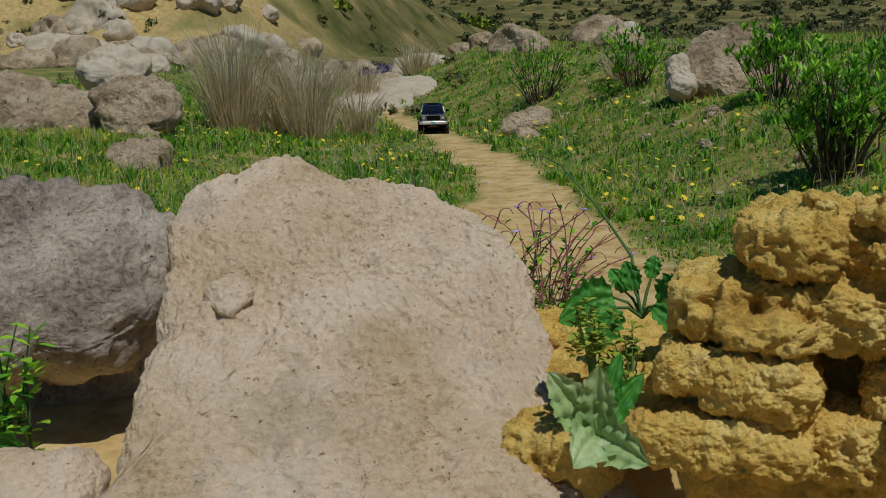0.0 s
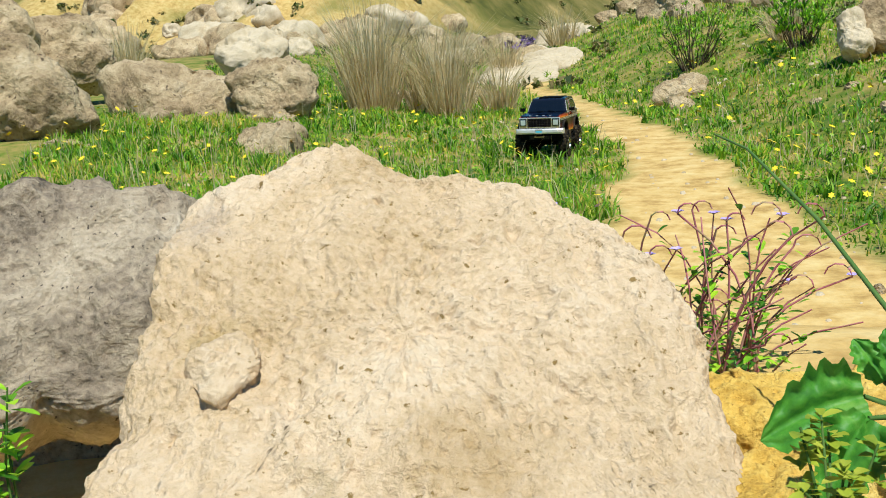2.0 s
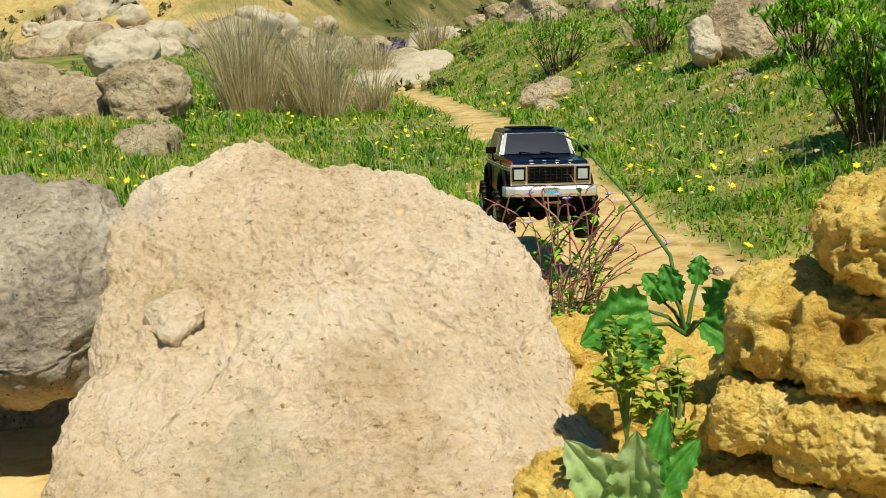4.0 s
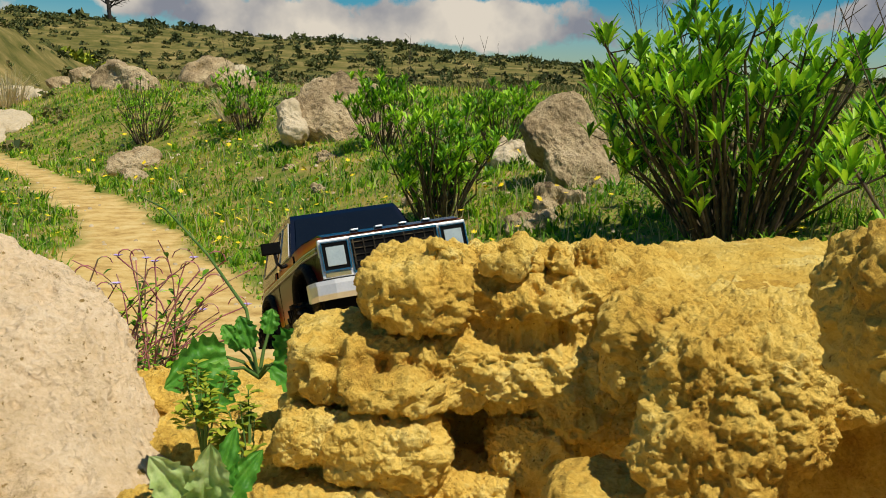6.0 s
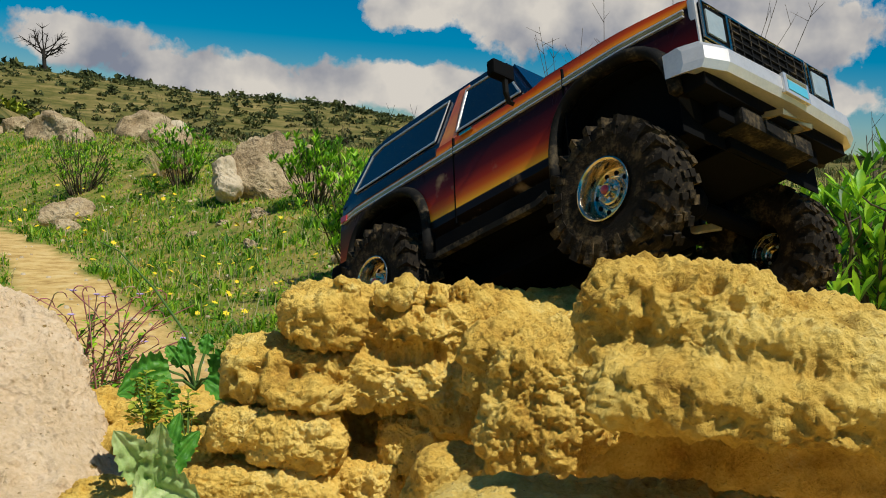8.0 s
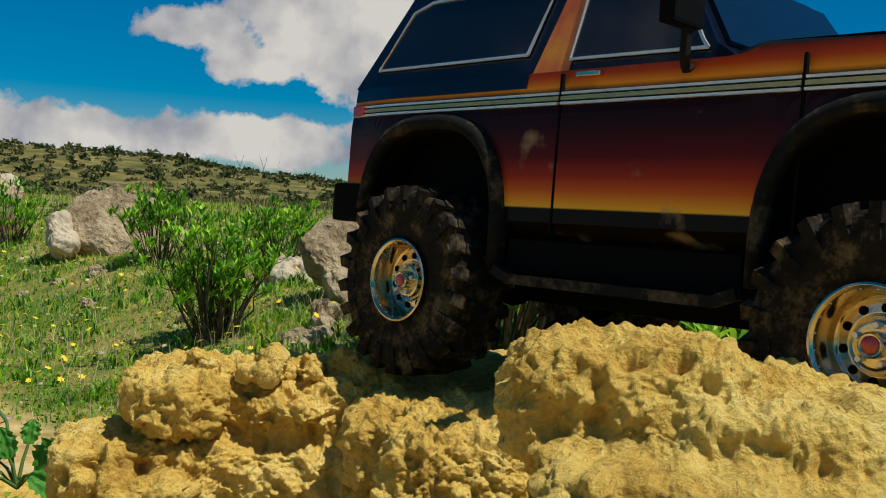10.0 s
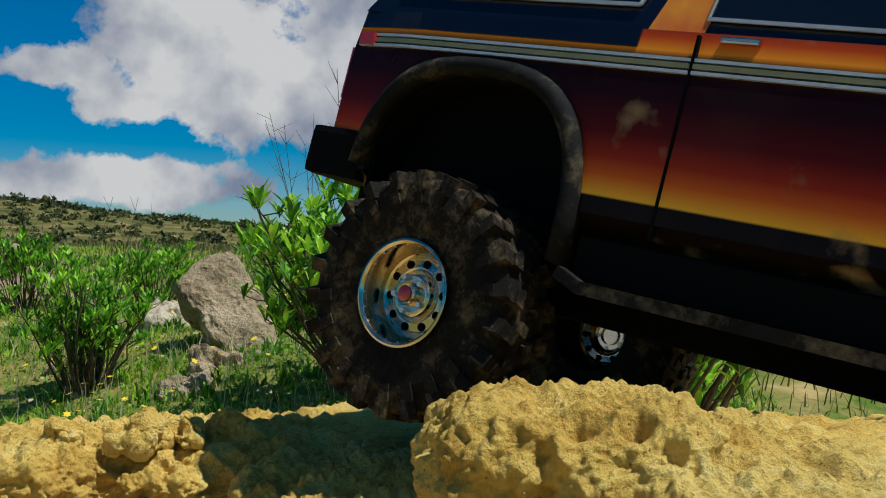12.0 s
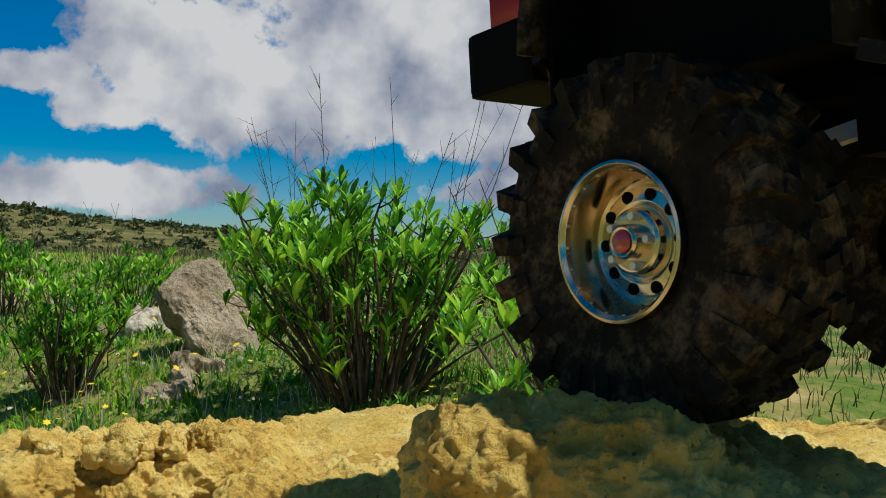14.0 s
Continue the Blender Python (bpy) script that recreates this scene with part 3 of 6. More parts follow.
# ---- the crumbly yellow outcrop ----
def crag(place, turn, heart, lumps, label, seed=1, coarse=56, fine=3, blend=0.006, rough=1.0):
    """One rugged rock: lumps (x, y, z and three half sizes) run together about a heart inside it, then weathered."""
    u = np.tan(np.linspace(-1, 1, coarse) * math.pi / 4)
    A, B = np.meshgrid(u, u)
    one = np.ones_like(A)
    sides = [(one, A, B), (-one, -A, B), (-A, one, B), (A, -one, B), (-B, A, one), (B, A, -one)]
    heart = np.array(heart)

    def depth(p):
        d = None
        for x, y, z, a, b, c in lumps:
            q = ((p - (x, y, z)) / (a, b, c)) ** 2
            e = (np.sqrt(np.sqrt((q * q).sum(1))) - 1) * min(a, b, c)
            if d is None:
                d = e
            else:
                h = np.clip(0.5 + 0.5 * (d - e) / blend, 0, 1)
                d = d * (1 - h) + e * h - blend * h * (1 - h)
        return d

    reach = max(math.dist(heart, l[:3]) + max(l[3:]) for l in lumps)
    verts, faces = [], []
    count = 0
    m = (coarse - 1) * fine + 1
    at = np.linspace(0, coarse - 1, m)
    lo = np.minimum(at.astype(int), coarse - 2)
    fr = at - lo
    uf = np.tan(np.linspace(-1, 1, m) * math.pi / 4)
    AF, BF = np.meshgrid(uf, uf)
    of = np.ones_like(AF)
    fine_sides = [(of, AF, BF), (-of, -AF, BF), (-AF, of, BF), (AF, -of, BF), (-BF, AF, of), (BF, AF, -of)]
    for side, fside in zip(sides, fine_sides):
        way = np.stack(side, -1).reshape(-1, 3)
        way /= np.linalg.norm(way, axis=1)[:, None]
        outer, inner = np.full(len(way), reach), np.zeros(len(way))
        found = np.zeros(len(way), bool)
        for r in np.linspace(reach, 0, 60):
            inside = (depth(heart + way * r) < 0) & ~found
            inner[inside] = r
            outer[~found & ~inside] = r
            found |= inside
        for _ in range(6):
            mid = (inner + outer) / 2
            inside = depth(heart + way * mid[:, None]) < 0
            inner, outer = np.where(inside, mid, inner), np.where(inside, outer, mid)
        R = inner.reshape(coarse, coarse)
        R = R[lo] * (1 - fr)[:, None] + R[lo + 1] * fr[:, None]
        R = R[:, lo] * (1 - fr) + R[:, lo + 1] * fr
        way = np.stack(fside, -1).reshape(-1, 3)
        way /= np.linalg.norm(way, axis=1)[:, None]
        verts.append(heart + way * R.reshape(-1, 1))
        k = np.arange(m * m).reshape(m, m) + count
        count += m * m
        faces.append(np.stack([k[:-1, :-1], k[:-1, 1:], k[1:, 1:], k[1:, :-1]], -1).reshape(-1, 4))
    verts, faces = np.concatenate(verts), np.concatenate(faces)
    # weld the seams between the six sides
    _, first, back = np.unique(np.round(verts * 20000).astype(np.int64), axis=0, return_index=True, return_inverse=True)
    verts, faces = verts[first], back.reshape(-1)[faces]
    faces = faces[[len(set(f)) == 4 for f in faces.tolist()]]
    nrm = np.zeros_like(verts)
    fn = np.cross(verts[faces[:, 2]] - verts[faces[:, 0]], verts[faces[:, 3]] - verts[faces[:, 1]])
    for k in range(4):
        np.add.at(nrm, faces[:, k], fn)
    nrm /= np.linalg.norm(nrm, axis=1)[:, None] + 1e-12
    off = seed * 5.3
    p = verts + off
    wild = p + 0.006 * np.stack([cloudy(p * 40 + k * 9, 2, seed + k) for k in range(3)], -1)
    d = 0.010 * cloudy(p * 24, 3, seed)
    d += 0.006 * (0.55 - cells(wild * 40, seed + 2))
    d += 0.0050 * (0.5 - cells(wild * 105, seed + 3))
    d += 0.0062 * cloudy(wild * 130, 4, seed + 4)
    d += 0.0030 * cloudy(wild * 400, 2, seed + 5)
    holes = np.clip(0.45 - cells(wild * 62 + 3, seed + 6), 0, 1) * np.clip(cloudy(p * 26 + 4, 2, seed + 7) * 3 + 0.35, 0, 1)
    d -= 0.032 * holes
    verts = verts + nrm * (rough * d)[:, None]
    ob = mesh_object("rock", verts.tolist(), faces.tolist(), TUFA)
    ob.matrix_basis = pose(*place, 0, 0, turn)
    return tagged(ob, label, "rock", FORM)


LEDGES = [
    (0.029, 0.066, 0.049, 0.112, 0.075, 0.018), (-0.046, 0.012, 0.050, 0.031, 0.045, 0.020), (0.025, 0.002, 0.044, 0.024, 0.025, 0.010), (0.119, 0.051, 0.036, 0.033, 0.060, 0.026),
    (-0.013, 0.028, 0.006, 0.106, 0.058, 0.024), (0.070, 0.017, -0.006, 0.043, 0.050, 0.028), (-0.085, 0.016, 0.006, 0.036, 0.045, 0.019), (-0.055, -0.022, -0.002, 0.027, 0.030, 0.011),
    (0.050, 0.050, 0.015, 0.09, 0.06, 0.040),
]
crag((0.06, 0.47, 0.46), -10, (0.010, 0.045, 0.018), LEDGES, "rugged yellow crag in worn ledges, pitted and crumbling", 3, 64)
# separate blocks below the ledges, with dark clefts between them
FOOT = [(-0.060, -0.022, -0.035, 0.031, 0.036, 0.019), (-0.102, -0.020, -0.030, 0.020, 0.028, 0.016), (-0.088, -0.020, -0.074, 0.056, 0.045, 0.019), (0.028, 0.014, -0.044, 0.027, 0.034, 0.026), (-0.012, 0.000, -0.078, 0.030, 0.034, 0.022), (-0.128, 0.010, -0.060, 0.026, 0.034, 0.024)]
for k, (x, y, z, a, b, c) in enumerate(FOOT):
    crag((0.06 + 0.985 * x + 0.174 * y, 0.47 - 0.174 * x + 0.985 * y, 0.46 + z), -10, (0, 0, 0), [(0, 0, 0, a, b, c), (0.35 * a, 0.1 * b, -0.45 * c, 0.75 * a, b, 0.8 * c), (-0.5 * a, 0.2 * b, -0.2 * c, 0.6 * a, b, 0.85 * c)], "layered yellow block at the crag's foot", 60 + k, 34, 3, 0.004, 0.75)
crag((0.085, 0.570, 0.375), -10, (0, 0, 0), [(0, 0, 0, 0.115, 0.055, 0.10), (-0.09, 0.0, -0.03, 0.05, 0.05, 0.06)], "dark yellow rock at the heart of the crag", 70, 36, 2, 0.01)
OVERHANG = [
    (-0.014, 0.015, 0.010, 0.046, 0.046, 0.026), (0.042, -0.007, -0.001, 0.047, 0.046, 0.022), (-0.017, -0.034, -0.013, 0.030, 0.038, 0.014), (0.028, -0.034, -0.013, 0.039, 0.042, 0.016),
    (-0.046, 0.034, 0.013, 0.018, 0.027, 0.013), (0.084, 0.004, -0.010, 0.042, 0.059, 0.022), (0.011, 0.050, -0.003, 0.076, 0.050, 0.024), (0.126, 0.050, -0.020, 0.059, 0.067, 0.022),
]
crag((0.170, 0.133, 0.557), -28, (0.012, 0.025, -0.003), OVERHANG, "broad hollowed yellow rock jutting over a dark gap", 8, 64, 3, 0.006, 0.8)
# unseen rock in front, added to block light from entering the hollow
crag((0.191, 0.109, 0.429), -28, (0, 0, 0), [(0, 0, 0, 0.17, 0.055, 0.055), (0.10, 0.03, -0.01, 0.12, 0.06, 0.06)], "low yellow rock added out of view to keep light from the hollow", 72, 40, 2, 0.01, 0.8)
crag((0.172, 0.360, 0.489), -28, (0, 0, 0), [(0, 0, 0, 0.045, 0.06, 0.034), (-0.035, 0.055, 0.004, 0.045, 0.06, 0.028), (0.03, 0.05, 0.008, 0.05, 0.07, 0.026), (-0.01, -0.02, -0.03, 0.034, 0.045, 0.03)], "brown yellow rock in the saddle between the crags", 73, 48, 3, 0.006)
# slab added behind the overhang to cast shade down into the hollow
crag((0.40, 0.43, 0.500), -28, (0, 0, 0), [(0, 0, 0, 0.24, 0.18, 0.022), (-0.16, 0.03, 0.0, 0.09, 0.12, 0.024), (0.15, -0.06, -0.012, 0.16, 0.14, 0.026)], "flat yellow slab added behind the overhang to shade the hollow", 71, 54, 3, 0.01, 0.9)
for k, (x, y, z, s) in enumerate(((0.030, 0.470, 0.536, 0.011), (0.071, 0.468, 0.538, 0.010), (0.099, 0.478, 0.536, 0.008), (0.128, 0.490, 0.534, 0.009))):
    crag((x, y, z), 47 * k, (0, 0, 0), [(0, 0, 0, 1.1 * s, 0.9 * s, 0.7 * s), (0.9 * s, 0.1 * s, -0.6 * s, 1.1 * s, s, 0.6 * s), (-0.9 * s, 0.2 * s, -0.7 * s, 1.2 * s, s, 0.5 * s)], "knobbly yellow stone stuck on the ledge", 20 + k, 22, 2, 0.003, 0.8)
crag((0.114, 0.350, 0.422), -14, (0, 0.01, -0.02), [(0.0, 0.0, 0.0, 0.046, 0.030, 0.022), (-0.012, 0.006, -0.03, 0.040, 0.035, 0.03), (0.02, 0.0, -0.032, 0.034, 0.03, 0.03)], "pale yellow angular stone before the outcrop", 31, 40, 2, 0.004, 0.55)
rock("rock", TUFA, (0.74, 0.56, 0.380), -35, 20, [(-0.20, -0.20), (-0.21, 0.06), (-0.12, 0.10), (0.0, 0.115), (0.12, 0.10), (0.24, 0.11), (0.32, 0.05), (0.32, -0.2)], 0.06, 0.16, "broad yellow rock on the far side of the hollow", 0.3, 8, 0.2, 78, 80, 220, 3.4, FORM)
# added backing rock: hides sunlit ground so the shaded hollow reads dark
rock("rock", TUFA, (0.40, 0.66, 0.28), -24, 4, [(-0.26, 0.13), (0.0, 0.14), (0.20, 0.13), (0.30, 0.0), (0.28, -0.2), (-0.26, -0.2)], 0.05, 0.15, "yellow rock added to back the hollow, dark by shade alone", 0.3, 6, 0.2, 81, 40, 110, 3.0, FORM)
for k, (x, y, z, s) in enumerate(((-0.165, 0.75, 0.355, 0.05), (-0.10, 0.72, 0.350, 0.045), (-0.145, 0.66, 0.345, 0.045), (-0.06, 0.66, 0.355, 0.05), (-0.15, 0.56, 0.330, 0.04), (-0.02, 0.60, 0.390, 0.05), (-0.09, 0.82, 0.34, 0.05), (0.02, 0.78, 0.36, 0.06))):
    crag((x, y, z), 40 * k, (0, 0, 0), [(0, 0, 0, s, 0.9 * s, 0.6 * s), (0.5 * s, 0.2 * s, -0.3 * s, 0.7 * s, 0.8 * s, 0.5 * s), (-0.6 * s, -0.1 * s, -0.4 * s, 0.6 * s, 0.7 * s, 0.5 * s)], "crumbling yellow stone between the plants", 40 + k, 24, 2, 0.006, 0.7)


# ---- the toy truck ----
def plain(name, colour, rough=0.5, metal=0.0, coat=0.0, spec=0.5):
    m = material(name, [tuple(c * 0.85 for c in colour), colour, tuple(min(1, c * 1.1) for c in colour)], 60, rough, 0.05, metal, 400, spec, 0.001, coat)
    return m


CHROME = plain("chrome", (0.62, 0.53, 0.38), 0.16, 1.0)
BRIGHT = plain("bright_bumper", (0.74, 0.71, 0.66), 0.3, 0.5)
BLACKPAINT = plain("black_paint", (0.004, 0.007, 0.018), 0.24, 0.0, 0.2, 0.3)
BLACKPLASTIC = plain("black_plastic", (0.004, 0.004, 0.004), 0.8, 0.0, 0.0, 0.06)
RUBBER = material("rubber", [(0.007, 0.006, 0.005), (0.018, 0.014, 0.009), (0.15, 0.105, 0.05)], 70, 0.85, 0.6, fine=300, dist=0.002, spec=0.12)
MUDDY = material("muddy_plastic", [(0.006, 0.006, 0.006), (0.012, 0.011, 0.009), (0.12, 0.09, 0.05)], 50, 0.75, 0.3, fine=260, dist=0.002, spec=0.12)
TINT = plain("tinted_glass", (0.006, 0.008, 0.012), 0.08, 0.0, 0.25, 0.45)
LENS = plain("lamp_glass", (0.50, 0.56, 0.52), 0.12, 0.3, 1.0)
REDMARK = plain("red_enamel", (0.45, 0.02, 0.015), 0.3, 0.0, 1.0)
GOLD = plain("gold_trim", (0.46, 0.36, 0.15), 0.3, 0.7)
PLATEBLUE = plain("plate_blue", (0.10, 0.42, 0.55), 0.4)
SILVER = plain("silver_letter", (0.75, 0.75, 0.74), 0.25, 0.6)


def sunburst_paint():
    """Lacquer that fades from near black through maroon, red and orange to yellow towards each panel's lower edge."""
    m = bpy.data.materials.new("sunburst_paint")
    m.use_nodes = True
    nt = m.node_tree
    add, link = nt.nodes.new, nt.links.new
    bsdf = nt.nodes["Principled BSDF"]
    coord, sep, ramp = add("ShaderNodeTexCoord"), add("ShaderNodeSeparateXYZ"), add("ShaderNodeValToRGB")
    link(coord.outputs["Object"], sep.inputs[0])
    fit = add("ShaderNodeMapRange")
    fit.inputs["From Min"].default_value, fit.inputs["From Max"].default_value = 0.104, 0.196
    link(sep.outputs["Z"], fit.inputs["Value"])
    link(fit.outputs[0], ramp.inputs[0])
    stops = [(0.0, (0.010, 0.006, 0.004)), (0.055, (0.010, 0.006, 0.004)), (0.065, (0.88, 0.46, 0.02)), (0.11, (0.82, 0.31, 0.015)), (0.17, (0.64, 0.12, 0.010)), (0.26, (0.33, 0.028, 0.008)), (0.39, (0.095, 0.007, 0.006)),
             (0.58, (0.022, 0.004, 0.006)), (0.80, (0.008, 0.003, 0.006)), (0.835, (0.75, 0.25, 0.012)), (0.90, (0.50, 0.06, 0.010)), (1.0, (0.06, 0.010, 0.015))]
    els = ramp.color_ramp.elements
    while len(els) < len(stops):
        els.new(0.5)
    for e, (p, c) in zip(els, stops):
        e.position, e.color = p, (*c, 1)
    dust, dr, mix = add("ShaderNodeTexNoise"), add("ShaderNodeValToRGB"), add("ShaderNodeMix")
    dust.inputs["Scale"].default_value, dust.inputs["Detail"].default_value = 38, 8
    link(coord.outputs["Object"], dust.inputs["Vector"])
    dr.color_ramp.elements[0].position, dr.color_ramp.elements[1].position = 0.62, 0.80
    link(dust.outputs[0], dr.inputs[0])
    mix.data_type = "RGBA"
    link(dr.outputs[0], mix.inputs["Factor"])
    link(ramp.outputs[0], mix.inputs["A"])
    mix.inputs["B"].default_value = (0.30, 0.20, 0.10, 1)
    link(mix.outputs["Result"], bsdf.inputs["Base Color"])
    bsdf.inputs["Roughness"].default_value = 0.3
    bsdf.inputs["Coat Weight"].default_value, bsdf.inputs["Coat Roughness"].default_value = 0.06, 0.04
    bsdf.inputs["Specular IOR Level"].default_value = 0.08
    return m


SUNBURST = sunburst_paint()


def box(bm, lo, hi, bevel=0.0, mat=0):
    c = [(a + b) / 2 for a, b in zip(lo, hi)]
    s = [b - a for a, b in zip(lo, hi)]
    r = bmesh.ops.create_cube(bm, size=1.0, matrix=Matrix.Translation(c) @ Matrix.Diagonal((*s, 1)))
    if bevel:
        edges = list({e for v in r["verts"] for e in v.link_edges})
        bmesh.ops.bevel(bm, geom=edges, offset=bevel, segments=2, affect="EDGES", profile=0.7)
    return bm


def boxes(*items, bevel=0.0):
    bm = bmesh.new()
    for lo, hi in items:
        box(bm, lo, hi, bevel)
    return bm


def prism(profile, half):
    """A side profile (y, z) spread to both sides by half(y, z)."""
    bm = bmesh.new()
    a = [bm.verts.new((half(y, z), y, z)) for y, z in profile]
    b = [bm.verts.new((-half(y, z), y, z)) for y, z in profile]
    n = len(profile)
    fs = [bm.faces.new(a), bm.faces.new(b[::-1])]
    for i in range(n):
        bm.faces.new((a[i], b[i], b[(i + 1) % n], a[(i + 1) % n]))
    bmesh.ops.triangulate(bm, faces=fs)
    return bm


def lathe(profile, steps=48, axis="X"):
    """profile: (along, radius) pairs turned about the x axis."""
    bm = bmesh.new()
    rings = []
    for k in range(steps):
        a = 2 * math.pi * k / steps
        rings.append([bm.verts.new((x, r * math.cos(a), r * math.sin(a))) for x, r in profile])
    for k in range(steps):
        p, q = rings[k], rings[(k + 1) % steps]
        for i in range(len(profile) - 1):
            bm.faces.new((p[i], q[i], q[i + 1], p[i + 1]))
    return bm


def crisp(profile):
    """The profile with points close to each corner, which keep its edges sharp under smooth shading."""
    out = [profile[0]]
    for a, b in zip(profile, profile[1:]):
        for k in (0.1, 0.9):
            out.append((a[0] + (b[0] - a[0]) * k, a[1] + (b[1] - a[1]) * k))
        out.append(b)
    return out


def strip(points, width, depth):
    """A bar along points (x, y, z) of square section."""
    bm = bmesh.new()
    rings = []
    for i, p in enumerate(points):
        p = Vector(p)
        d = (Vector(points[min(i + 1, len(points) - 1)]) - Vector(points[max(i - 1, 0)])).normalized()
        side = d.cross(Vector((1, 0, 0)))
        side = side.normalized() if side.length > 1e-3 else Vector((0, 1, 0))
        up = side.cross(d).normalized()
        rings.append([bm.verts.new(p + side * a * width / 2 + up * b * depth / 2) for a, b in ((-1, -1), (1, -1), (1, 1), (-1, 1))])
    for p, q in zip(rings, rings[1:]):
        for i in range(4):
            bm.faces.new((p[i], p[(i + 1) % 4], q[(i + 1) % 4], q[i]))
    bm.faces.new(rings[0][::-1])
    bm.faces.new(rings[-1])
    return bm


def arch(cy, r, cz=0.088, steps=20, a0=-0.12, a1=math.pi + 0.12):
    return [(cy + 0.90 * r * math.copysign(abs(math.cos(a)) ** 0.75, math.cos(a)), cz + r * math.copysign(abs(math.sin(a)) ** 0.75, math.sin(a))) for a in np.linspace(a0, a1, steps)]


def lower_half(y, z):
    w = 0.101 if z < 0.165 else 0.101 - (z - 0.165) * 0.16
    return w - 0.006 * smooth(0.16, 0.25, y) - 0.006 * smooth(-0.2, -0.27, y) - 0.02 * smooth(0.10, 0.085, z)


def cabin_half(y, z):
    return 0.0955 - (z - 0.19) * 0.26


def wheel(parent, x, y, outward):
    w = new("wheel")
    w.parent = parent
    w.location = (x, y, 0.059)
    hub = outward
    prof = [(-0.0185, 0.0255), (-0.0210, 0.033), (-0.0220, 0.044), (-0.0205, 0.0525), (-0.0180, 0.0555), (-0.010, 0.0566), (0.0, 0.0568), (0.010, 0.0566), (0.0180, 0.0555), (0.0205, 0.0525), (0.0220, 0.044), (0.0210, 0.033), (0.0185, 0.0255)]
    grow = lambda r: 0.0255 + (r - 0.0255) * 1.09
    bm = lathe([(a, grow(r)) for a, r in prof], 72)
    n = 22
    for k in range(n):
        for row, ph, sg in ((-1, 0.0, 1), (1, 0.5, -1)):
            a = 2 * math.pi * (k + ph) / n
            for x0, x1, da, wdt in ((0.0008, 0.0080, 0.0, 0.0055), (0.0090, 0.0160, 0.09, 0.0066), (0.0160, 0.0228, 0.03, 0.0074)):
                r0, r1 = (0.0578, 0.0624) if x1 < 0.02 else (0.0520, 0.0614)
                m = Matrix.Rotation(a + da * sg * 0.7, 4, "X") @ Matrix.Translation((row * (x0 + x1) / 2, 0, (r0 + r1) / 2)) @ Matrix.Rotation(0.35 * sg, 4, "Z") @ Matrix.Diagonal((x1 - x0, wdt, r1 - r0, 1))
                bmesh.ops.create_cube(bm, size=1.0, matrix=m)
        # lugs that run down the outer wall
        for s in (-1, 1):
            m = Matrix.Rotation(2 * math.pi * (k + 0.25 + 0.25 * s) / n, 4, "X") @ Matrix.Translation((s * 0.0217, 0, 0.0490)) @ Matrix.Rotation(0.12, 4, "X") @ Matrix.Diagonal((0.0026, 0.0058, 0.009, 1))
            bmesh.ops.create_cube(bm, size=1.0, matrix=m)
    part("tyre", bm, RUBBER, w, "worn black rubber tyre with chunky dusty lugs")
    o = hub
    rim = lathe(crisp([(o * 0.0200, 0.0272), (o * 0.0224, 0.0270), (o * 0.0228, 0.0258), (o * 0.0214, 0.0244), (o * 0.0190, 0.0238), (o * 0.0130, 0.0226), (o * 0.0080, 0.0216), (o * 0.0068, 0.0200), (o * 0.0090, 0.0185), (o * 0.0098, 0.0140), (o * 0.0090, 0.0122), (o * 0.0135, 0.0112), (o * 0.0142, 0.0100), (o * 0.0142, 0.0001)]), 64)
    part("rim", rim, CHROME, w, "polished chrome steel rim", smooth=True)
    # solid black discs on the rim stand for the shade inside its vents
    holes = bmesh.new()
    for k in range(10):
        a = 2 * math.pi * k / 10
        bmesh.ops.create_cone(holes, cap_ends=True, segments=14, radius1=0.0021, radius2=0.0021, depth=0.0012, matrix=Matrix.Translation((o * 0.0094, 0.0163 * math.cos(a), 0.0163 * math.sin(a))) @ Matrix.Rotation(math.pi / 2, 4, "Y"))
    part("dark_vent_disc", holes, BLACKPLASTIC, w)
    for k in range(5):
        a = 2 * math.pi * (k + 0.5) / 5
        bm = bmesh.new()
        bmesh.ops.create_cone(bm, cap_ends=True, segments=6, radius1=0.0018, radius2=0.0014, depth=0.004, matrix=Matrix.Translation((o * 0.0155, 0.0084 * math.cos(a), 0.0088 * math.sin(a))) @ Matrix.Rotation(math.pi / 2, 4, "Y"))
        part("wheel_nut", bm, BRIGHT, w)
    bm = lathe(crisp([(o * 0.012, 0.0062), (o * 0.0185, 0.0058), (o * 0.0195, 0.0050), (o * 0.0192, 0.0040), (o * 0.0190, 0.0001)]), 28)
    cap = part("hub_cap", bm, CHROME, w, smooth=True)
    bm = lathe([(o * 0.0195, 0.0040), (o * 0.0200, 0.0036), (o * 0.0200, 0.0001)], 24)
    part("badge", bm, REDMARK, cap, "small round red badge", smooth=True)
    # beadlock bolts round the rim
    bm = bmesh.new()
    for k in range(20):
        a = 2 * math.pi * k / 20
        bmesh.ops.create_cone(bm, cap_ends=True, segments=6, radius1=0.0007, radius2=0.0007, depth=0.001, matrix=Matrix.Translation((o * 0.0205, 0.0246 * math.cos(a), 0.0246 * math.sin(a))) @ Matrix.Rotation(math.pi / 2, 4, "Y"))
    part("bolt_ring", bm, BRIGHT, w)
    return w


